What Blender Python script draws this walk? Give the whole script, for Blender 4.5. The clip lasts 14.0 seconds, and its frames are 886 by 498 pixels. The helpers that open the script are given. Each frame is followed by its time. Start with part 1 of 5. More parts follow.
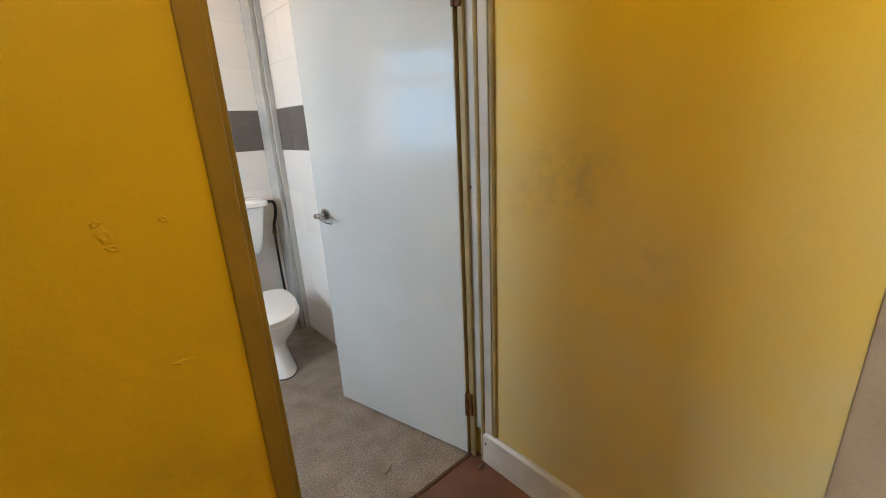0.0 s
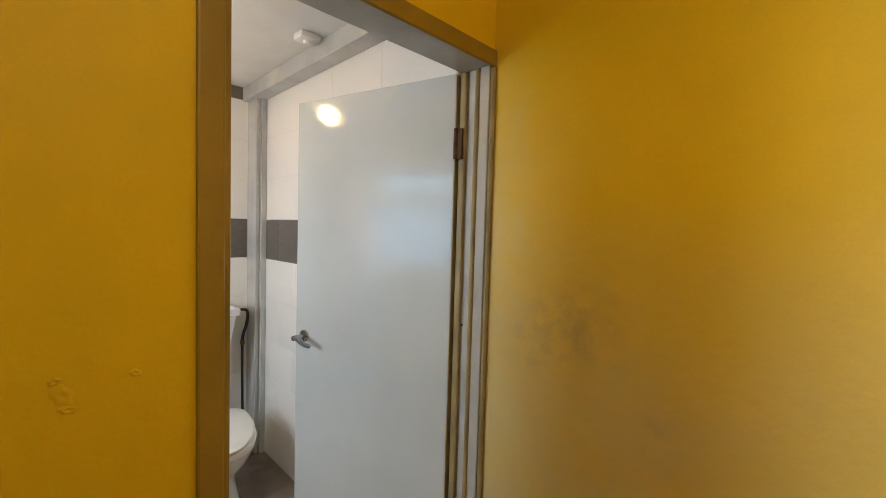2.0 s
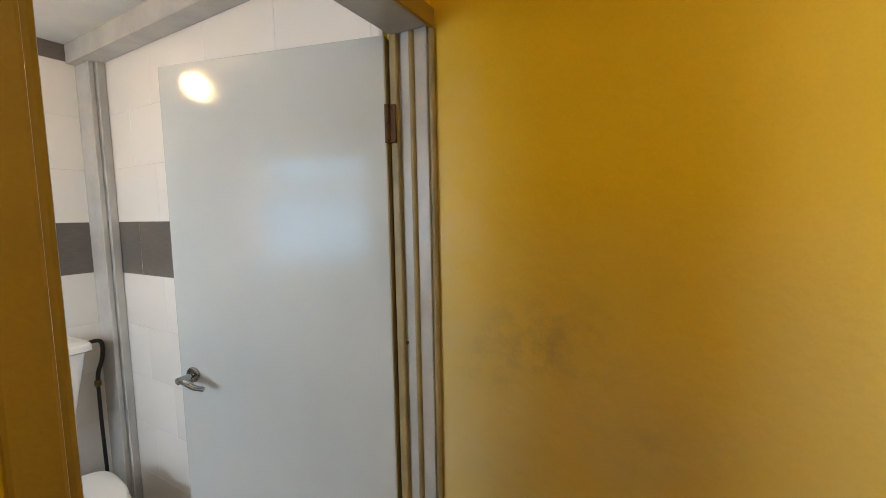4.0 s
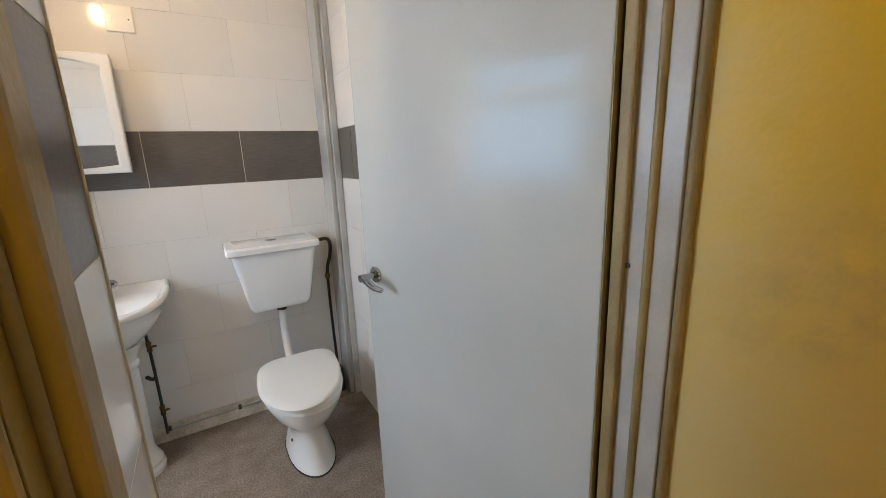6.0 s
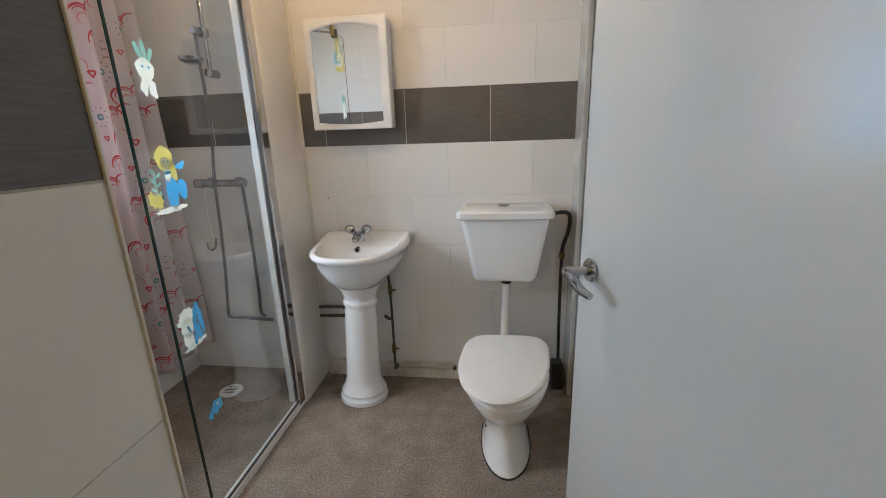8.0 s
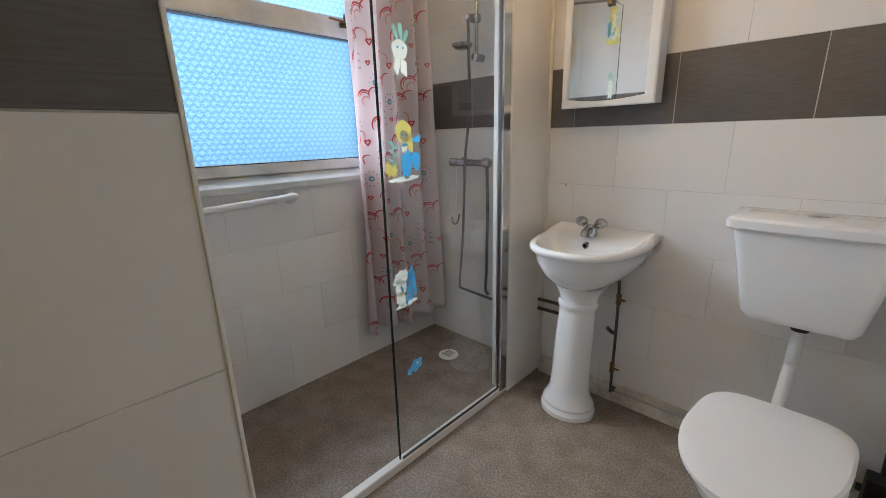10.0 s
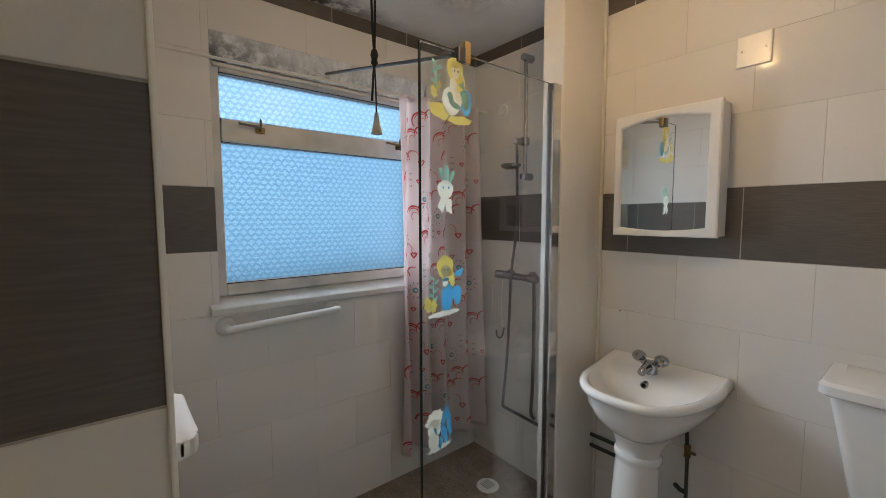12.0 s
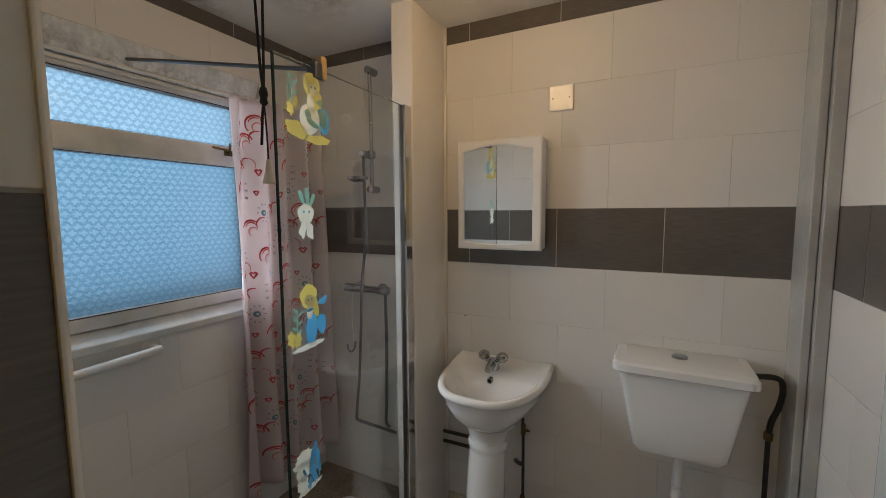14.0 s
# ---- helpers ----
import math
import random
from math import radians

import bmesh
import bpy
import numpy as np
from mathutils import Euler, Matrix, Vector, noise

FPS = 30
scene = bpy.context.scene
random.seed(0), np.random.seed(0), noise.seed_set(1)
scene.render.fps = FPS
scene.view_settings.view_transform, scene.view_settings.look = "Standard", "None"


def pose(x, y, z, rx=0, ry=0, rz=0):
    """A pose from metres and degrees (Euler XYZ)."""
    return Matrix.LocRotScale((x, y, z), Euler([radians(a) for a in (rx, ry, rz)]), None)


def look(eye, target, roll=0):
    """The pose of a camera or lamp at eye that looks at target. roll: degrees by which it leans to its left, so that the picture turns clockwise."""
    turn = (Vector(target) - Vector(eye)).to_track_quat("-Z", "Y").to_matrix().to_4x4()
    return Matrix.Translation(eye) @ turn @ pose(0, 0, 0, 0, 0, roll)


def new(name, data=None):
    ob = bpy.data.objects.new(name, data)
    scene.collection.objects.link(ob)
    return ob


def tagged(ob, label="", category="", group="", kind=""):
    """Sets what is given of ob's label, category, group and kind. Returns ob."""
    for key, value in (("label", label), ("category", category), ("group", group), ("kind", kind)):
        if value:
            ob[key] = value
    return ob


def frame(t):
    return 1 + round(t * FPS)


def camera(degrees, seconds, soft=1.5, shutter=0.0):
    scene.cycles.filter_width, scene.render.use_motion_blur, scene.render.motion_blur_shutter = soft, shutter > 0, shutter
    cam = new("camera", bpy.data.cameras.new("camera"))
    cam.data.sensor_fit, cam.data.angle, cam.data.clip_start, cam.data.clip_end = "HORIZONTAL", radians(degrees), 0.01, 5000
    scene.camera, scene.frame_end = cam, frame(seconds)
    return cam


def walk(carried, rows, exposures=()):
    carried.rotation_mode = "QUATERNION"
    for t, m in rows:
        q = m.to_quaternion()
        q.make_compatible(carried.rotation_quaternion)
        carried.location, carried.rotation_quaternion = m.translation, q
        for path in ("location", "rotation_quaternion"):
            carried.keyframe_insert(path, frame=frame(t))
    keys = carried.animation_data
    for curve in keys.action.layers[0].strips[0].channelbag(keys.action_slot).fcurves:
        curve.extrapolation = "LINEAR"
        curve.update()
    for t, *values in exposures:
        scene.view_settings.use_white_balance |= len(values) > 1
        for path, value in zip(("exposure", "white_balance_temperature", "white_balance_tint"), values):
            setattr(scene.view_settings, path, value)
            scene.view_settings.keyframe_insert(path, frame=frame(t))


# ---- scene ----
cam = camera(95.0, 14.0, soft=0.8)
PATH = [
    (0, (-0.028, -0.456, 1.363), (1.233, 0.981, 0.775), -2.8),
    (0.5, (-0.04, -0.479, 1.366), (1.014, 1.148, 0.874), -2.1),
    (1, (-0.044, -0.49, 1.377), (0.983, 1.183, 0.991), -1.3),
    (1.5, (-0.047, -0.474, 1.405), (1.117, 1.129, 1.132), 0.2),
    (2, (-0.042, -0.378, 1.47), (1.379, 1.026, 1.375), 1.7),
    (2.2, (-0.033, -0.316, 1.507), (1.48, 0.992, 1.488), 2.1),
    (4.3, (0.052, -0.098, 1.514), (1.792, 0.867, 1.318), -1.0),
    (4.5, (0.05, -0.08, 1.477), (1.749, 0.945, 1.232), -1.1),
    (5, (0.109, -0.028, 1.402), (1.638, 1.219, 1.075), -1.1),
    (5.5, (0.27, 0.02, 1.371), (1.519, 1.529, 0.97), -2.0),
    (6, (0.333, 0.094, 1.357), (1.327, 1.768, 0.901), -2.1),
    (6.5, (0.356, 0.205, 1.343), (1.067, 2.008, 0.849), -1.8),
    (7, (0.394, 0.273, 1.339), (0.782, 2.162, 0.809), -1.4),
    (7.2, (0.433, 0.302, 1.313), (0.665, 2.215, 0.777), -1.4),
    (9.3, (0.644, 0.533, 1.269), (-0.301, 2.209, 0.723), -2.1),
    (9.5, (0.631, 0.559, 1.264), (-0.46, 2.146, 0.722), -1.9),
    (10, (0.641, 0.617, 1.227), (-0.706, 1.996, 0.694), -1.5),
    (10.5, (0.643, 0.667, 1.24), (-0.847, 1.901, 0.731), -1.1),
    (11, (0.637, 0.699, 1.282), (-0.948, 1.851, 0.883), -0.6),
    (11.5, (0.617, 0.705, 1.341), (-0.987, 1.872, 1.086), -0.1),
    (12, (0.598, 0.701, 1.401), (-0.956, 1.951, 1.244), -0.1),
    (12.5, (0.566, 0.692, 1.432), (-0.858, 2.093, 1.337), -0.1),
    (13, (0.54, 0.698, 1.459), (-0.726, 2.244, 1.371), -0.1),
    (13.2, (0.527, 0.678, 1.456), (-0.648, 2.295, 1.375), 0.1),
    (13.5, (0.522, 0.677, 1.475), (-0.55, 2.362, 1.371), -0.1),
    (14, (0.496, 0.63, 1.49), (-0.401, 2.408, 1.308), -0.3),
]
EXPOSURES = [(0, 1.40, 6100, 10), (1.0, 1.35, 6250, 10), (2.2, 1.12, 6500, 10), (4.5, 1.12, 6350, 11), (5, 1.12, 6300, 12), (6.5, 1.05, 6150, 12), (9.5, 0.86, 6150, 12), (10.5, 0.82, 6200, 12), (11, 0.66, 6300, 12), (12.5, 0.26, 6550, 12), (14, 0.00, 6700, 12)]
WINDOW_POWER, HALL_DAYLIGHT, BATH_BULB, HALL_BULB = 195.0, 12.0, 185.0, 235.0
walk(cam, [(t, look(eye, target, roll)) for t, eye, target, roll in PATH], EXPOSURES)

# ---- light ----
world = bpy.data.worlds.new("overcast_sky")
scene.world = world
world.use_nodes = True
sky = world.node_tree.nodes.new("ShaderNodeTexSky")
sky.sky_type = "NISHITA"
sky.sun_disc = False
sky.sun_elevation = radians(35)
sky.sun_rotation = radians(260)
world.node_tree.links.new(sky.outputs[0], world.node_tree.nodes["Background"].inputs[0])
world.node_tree.nodes["Background"].inputs[1].default_value = 0.10
sun = new("sun", bpy.data.lights.new("sun", "SUN"))
sun.data.energy, sun.data.angle, sun.data.color = 0.6, radians(25), (1.0, 0.95, 0.88)
sun.matrix_world = look((-4, -1.5, 4), (0, 0, 0))


def area_light(name, eye, target, sx, sy, power, colour):
    lamp = new(name, bpy.data.lights.new(name, "AREA"))
    lamp.data.shape, lamp.data.size, lamp.data.size_y = "RECTANGLE", sx, sy
    lamp.data.energy, lamp.data.color = power, colour
    lamp.matrix_world = look(eye, target)
    return lamp


area_light("window_daylight", (-2.3, 1.6, 2.10), (-0.7, 1.6, 1.75), 3.4, 2.4, WINDOW_POWER, (0.78, 0.89, 1.0))
# added fill in a guessed, unseen opening, to whiten the right hall wall
area_light("hall_window_daylight", (-1.68, -0.84, 1.3), (1.0, -0.84, 1.1), 0.32, 1.3, HALL_DAYLIGHT, (0.78, 0.90, 1.0))


# ---- materials ----
def material(name, colour, rough=0.5, metal=0.0, spec=0.5, bump=0.0, bump_scale=60.0, vary=0.08, vary_scale=3.0, colour2=None,
             fine=0.0, fine_scale=150.0, coat=0.0, rough_vary=0.0, stretch=None, per_object=0.0):
    """A surface with two scales of tone (broad and fine), a fine relief and uneven gloss."""
    m = bpy.data.materials.new(name)
    m.use_nodes = True
    nt = m.node_tree
    n, l = nt.nodes, nt.links
    b = n["Principled BSDF"]
    b.inputs["Roughness"].default_value, b.inputs["Metallic"].default_value = rough, metal
    b.inputs["Specular IOR Level"].default_value = spec
    b.inputs["Coat Weight"].default_value = coat
    b.inputs["Coat Roughness"].default_value = 0.08
    geo = n.new("ShaderNodeTexCoord")
    vec = geo.outputs["Object"]
    mapping = n.new("ShaderNodeMapping")
    l.new(vec, mapping.inputs[0])
    if stretch:
        mapping.inputs["Scale"].default_value = stretch
    broad = n.new("ShaderNodeTexNoise")
    broad.inputs["Scale"].default_value, broad.inputs["Detail"].default_value = vary_scale, 5
    l.new(geo.outputs["Object"], broad.inputs["Vector"])
    grain = n.new("ShaderNodeTexNoise")
    grain.inputs["Scale"].default_value, grain.inputs["Detail"].default_value = fine_scale, 3
    l.new(mapping.outputs[0], grain.inputs["Vector"])
    c2 = colour2 or tuple(c * (1 - 2 * vary) for c in colour)
    ramp = n.new("ShaderNodeMapRange")
    ramp.inputs[1].default_value, ramp.inputs[2].default_value = 0.35, 0.68
    l.new(broad.outputs["Fac"], ramp.inputs[0])
    mix = n.new("ShaderNodeMix")
    mix.data_type = "RGBA"
    mix.inputs["A"].default_value, mix.inputs["B"].default_value = (*colour, 1), (*c2, 1)
    l.new(ramp.outputs[0], mix.inputs["Factor"])
    out = mix.outputs["Result"]
    tone = n.new("ShaderNodeMapRange")
    tone.inputs[1].default_value, tone.inputs[2].default_value = 0.3, 0.7
    tone.inputs[3].default_value, tone.inputs[4].default_value = 1 - fine, 1 + fine
    l.new(grain.outputs["Fac"], tone.inputs[0])
    hsv = n.new("ShaderNodeHueSaturation")
    l.new(out, hsv.inputs["Color"])
    last = tone.outputs[0]
    if per_object:
        info = n.new("ShaderNodeObjectInfo")
        r = n.new("ShaderNodeMapRange")
        r.inputs[3].default_value, r.inputs[4].default_value = 1 - per_object, 1 + per_object
        l.new(info.outputs["Random"], r.inputs[0])
        mul = n.new("ShaderNodeMath")
        mul.operation = "MULTIPLY"
        l.new(last, mul.inputs[0])
        l.new(r.outputs[0], mul.inputs[1])
        last = mul.outputs[0]
    l.new(last, hsv.inputs["Value"])
    l.new(hsv.outputs[0], b.inputs["Base Color"])
    if rough_vary:
        rr = n.new("ShaderNodeMapRange")
        rr.inputs[1].default_value, rr.inputs[2].default_value = 0.3, 0.7
        rr.inputs[3].default_value, rr.inputs[4].default_value = max(rough - rough_vary, 0.02), rough + rough_vary
        l.new(broad.outputs["Fac"], rr.inputs[0])
        l.new(rr.outputs[0], b.inputs["Roughness"])
    if bump:
        relief = n.new("ShaderNodeTexNoise")
        relief.inputs["Scale"].default_value, relief.inputs["Detail"].default_value = bump_scale, 4
        l.new(geo.outputs["Object"], relief.inputs["Vector"])
        bp = n.new("ShaderNodeBump")
        bp.inputs["Strength"].default_value, bp.inputs["Distance"].default_value = 1.0, bump
        l.new(relief.outputs["Fac"], bp.inputs["Height"])
        l.new(bp.outputs[0], b.inputs["Normal"])
    return m


def add_blotch(m, centre, radius, colour, strength=0.8, scale=9.0, squash=(1, 1, 1), low=0.42, high=0.66):
    """A blotch of colour (grime, or painted sheen) with an uneven edge round a place in the object's own space."""
    nt = m.node_tree
    n, l = nt.nodes, nt.links
    b = n["Principled BSDF"]
    src = b.inputs["Base Color"].links[0].from_socket
    tc = n.new("ShaderNodeTexCoord")
    sub = n.new("ShaderNodeVectorMath")
    sub.operation = "SUBTRACT"
    sub.inputs[1].default_value = centre
    l.new(tc.outputs["Object"], sub.inputs[0])
    sc = n.new("ShaderNodeVectorMath")
    sc.operation = "MULTIPLY"
    sc.inputs[1].default_value = squash
    l.new(sub.outputs[0], sc.inputs[0])
    ln = n.new("ShaderNodeVectorMath")
    ln.operation = "LENGTH"
    l.new(sc.outputs[0], ln.inputs[0])
    fall = n.new("ShaderNodeMapRange")
    fall.inputs[1].default_value, fall.inputs[2].default_value = 0, radius
    fall.inputs[3].default_value, fall.inputs[4].default_value = 1, 0
    l.new(ln.outputs["Value"], fall.inputs[0])
    no = n.new("ShaderNodeTexNoise")
    no.inputs["Scale"].default_value, no.inputs["Detail"].default_value, no.inputs["Roughness"].default_value = scale, 7, 0.65
    l.new(tc.outputs["Object"], no.inputs["Vector"])
    nr = n.new("ShaderNodeMapRange")
    nr.inputs[1].default_value, nr.inputs[2].default_value = low, high
    l.new(no.outputs["Fac"], nr.inputs[0])
    mul = n.new("ShaderNodeMath")
    mul.operation = "MULTIPLY"
    l.new(fall.outputs[0], mul.inputs[0])
    l.new(nr.outputs[0], mul.inputs[1])
    mul2 = n.new("ShaderNodeMath")
    mul2.operation = "MULTIPLY"
    mul2.inputs[1].default_value = strength
    l.new(mul.outputs[0], mul2.inputs[0])
    mix = n.new("ShaderNodeMix")
    mix.data_type = "RGBA"
    mix.inputs["B"].default_value = (*colour, 1)
    l.new(mul2.outputs[0], mix.inputs["Factor"])
    l.new(src, mix.inputs["A"])
    l.new(mix.outputs["Result"], b.inputs["Base Color"])


YELLOW = (0.78, 0.53, 0.018)
yellow_left = material("yellow_paint", YELLOW, 0.5, spec=0.25, bump=0.003, bump_scale=14, vary=0.06, vary_scale=2.0, fine=0.02, rough_vary=0.08)
yellow_right = material("stained_yellow_paint", YELLOW, 0.5, spec=0.3, bump=0.004, bump_scale=13, vary=0.06, vary_scale=2.0, fine=0.02, rough_vary=0.08)
GRIME = (0.16, 0.12, 0.07)
add_blotch(yellow_right, (0.99, 0.14, 1.20), 0.19, GRIME, 0.85, 13, (1, 0.9, 1.2), 0.42, 0.74)
add_blotch(yellow_right, (0.99, 0.275, 1.14), 0.15, GRIME, 0.7, 13, (1, 0.8, 1.4), 0.42, 0.74)
add_blotch(yellow_right, (0.99, -0.087, 0.986), 0.10, GRIME, 0.75, 13)
# pale daylight sheen low on the wall, painted into the colour
add_blotch(yellow_right, (0.99, -0.1, 0.42), 1.15, (0.58, 0.49, 0.25), 1.4, 2.6, (1, 0.45, 1.0), 0.0, 0.6)
# strip of bathroom light beside the door lining, also painted in
add_blotch(yellow_right, (0.99, 0.40, 1.1), 0.34, (0.62, 0.52, 0.28), 1.0, 5, (1, 2.2, 0.3), 0.3, 0.7)
# left wall browner and darker towards its bottom
add_blotch(yellow_left, (0.0, 0.43, 0.3), 0.6, (0.30, 0.2, 0.06), 0.6, 4)
grey_gloss = material("grey_gloss_paint", (0.52, 0.55, 0.55), 0.09, spec=1.0, bump=0.0004, bump_scale=75, vary=0.04, vary_scale=2.5, fine=0.015, rough_vary=0.03, coat=1.0)
grey_lining = material("worn_grey_gloss_paint", (0.48, 0.48, 0.46), 0.22, bump=0.0008, bump_scale=40, vary=0.10, vary_scale=6, fine=0.03, coat=0.2)
tan_edge = material("grimy_painted_edge", (0.34, 0.26, 0.12), 0.5, bump=0.0008, vary=0.2, vary_scale=8, fine=0.06)
beige_lining = material("olive_beige_gloss_paint", (0.34, 0.22, 0.035), 0.35, bump=0.001, vary=0.10, vary_scale=5, fine=0.03)
white_tile = material("white_glazed_tile", (0.76, 0.74, 0.71), 0.09, bump=0.0003, bump_scale=8, vary=0.02, vary_scale=3, fine=0.01, per_object=0.03)
dark_tile = material("grey_streaked_tile", (0.135, 0.120, 0.108), 0.28, bump=0.0003, bump_scale=60, vary=0.10, vary_scale=5, fine=0.16, fine_scale=14, stretch=(1.2, 1.2, 22), per_object=0.06)
grout = material("pale_grout", (0.66, 0.63, 0.59), 0.85, bump=0.001, vary=0.2, vary_scale=7, fine=0.08)
white_trim = material("white_trim", (0.74, 0.72, 0.66), 0.3, bump=0.0005, vary=0.06, vary_scale=6, fine=0.02)
grimy_trim = material("grimy_white_trim", (0.62, 0.58, 0.50), 0.45, bump=0.0008, vary_scale=11, colour2=(0.36, 0.31, 0.25), fine=0.12, fine_scale=60)
white_paint = material("white_wall_paint", (0.76, 0.73, 0.68), 0.45, bump=0.0012, bump_scale=30, vary=0.04, vary_scale=3, fine=0.02)
ceiling_paint = material("damp_ceiling_paint", (0.80, 0.80, 0.79), 0.55, bump=0.0015, bump_scale=30, vary=0.06, vary_scale=4, fine=0.02)
add_blotch(ceiling_paint, (-1.17, 1.30, 2.332), 0.42, (0.03, 0.028, 0.026), 1.3, 17, (2.6, 0.7, 1), 0.38, 0.54)
add_blotch(ceiling_paint, (-0.70, 1.88, 2.332), 0.22, (0.22, 0.2, 0.17), 0.9, 13)
add_blotch(ceiling_paint, (-0.45, 1.60, 2.332), 0.45, (0.42, 0.43, 0.42), 0.6, 6)
mould_plaster = material("mouldy_soffit_paint", (0.74, 0.77, 0.80), 0.6, bump=0.0015, bump_scale=40, vary_scale=9, colour2=(0.50, 0.53, 0.55), fine=0.12, fine_scale=60)
add_blotch(mould_plaster, (-1.21, 1.00, 2.02), 0.36, (0.06, 0.065, 0.07), 1.0, 24, (1.5, 0.8, 3.0), 0.40, 0.56)
add_blotch(mould_plaster, (-1.21, 1.55, 2.01), 0.30, (0.10, 0.105, 0.11), 0.7, 34, (1.5, 0.8, 4.0), 0.46, 0.60)
vinyl = material("grey_brown_safety_vinyl", (0.26, 0.208, 0.165), 0.45, bump=0.0010, bump_scale=160, vary_scale=9, colour2=(0.19, 0.145, 0.108), fine=0.40, fine_scale=125, rough_vary=0.12)
add_blotch(vinyl, (0.85, 2.25, 0.0), 0.35, (0.07, 0.04, 0.02), 0.8, 9)
add_blotch(vinyl, (-0.25, 2.32, 0.0), 0.3, (0.07, 0.045, 0.025), 0.8, 9)
red_floor = material("red_brown_floor_paint", (0.17, 0.075, 0.045), 0.55, bump=0.0008, bump_scale=90, vary=0.15, vary_scale=5, fine=0.10)
ceramic = material("white_glazed_ceramic", (0.82, 0.82, 0.81), 0.09, bump=0.0002, bump_scale=8, vary=0.01, coat=0.4)
plastic = material("white_plastic", (0.80, 0.79, 0.77), 0.28, vary=0.02, fine=0.01, bump=0.0002)
cream_plastic = material("cream_plastic", (0.62, 0.57, 0.46), 0.35, vary=0.05, fine=0.02, bump=0.0002)
chrome = material("chrome", (0.70, 0.70, 0.71), 0.12, metal=1.0, vary=0.02, vary_scale=20)
dull_chrome = material("dull_aluminium", (0.16, 0.165, 0.175), 0.28, metal=1.0, vary=0.03, vary_scale=20)
shower_chrome = material("grey_chrome", (0.44, 0.45, 0.47), 0.10, metal=1.0, vary=0.03, vary_scale=20)
brass = material("tarnished_brass", (0.20, 0.14, 0.06), 0.4, metal=1.0, vary=0.25, vary_scale=30)
rust = material("rusty_steel", (0.14, 0.07, 0.035), 0.75, metal=0.3, vary=0.3, vary_scale=40, fine=0.2)
copper = material("painted_old_pipe", (0.075, 0.06, 0.045), 0.5, metal=0.4, vary=0.3, vary_scale=40, colour2=(0.05, 0.075, 0.062), fine=0.12)
black_pipe = material("black_rubber", (0.018, 0.017, 0.016), 0.5, vary=0.2, vary_scale=30, fine=0.1)
cord_black = material("black_cord", (0.012, 0.012, 0.013), 0.8, fine=0.3, fine_scale=500)
window_paint = material("white_painted_frame", (0.66, 0.66, 0.64), 0.35, bump=0.0006, vary=0.10, vary_scale=9, fine=0.03)
# black of the glazing seals; also paints the shade in drain slots and overflow
dark_gap = material("dark_rubber_seal", (0.02, 0.02, 0.02), 0.7)
mirror = material("mirror_silver", (0.86, 0.88, 0.88), 0.02, metal=1.0, vary=0.0)
wood_clip = material("tan_wood", (0.38, 0.26, 0.11), 0.55, vary=0.15, vary_scale=15, fine=0.1)
debris = material("crumbled_plaster", (0.22, 0.15, 0.10), 0.9, bump=0.002, vary=0.2, vary_scale=60)
outside = material("weathered_garden_wall", (0.46, 0.38, 0.36), 0.9, bump=0.004, vary=0.2, vary_scale=2, fine=0.1)


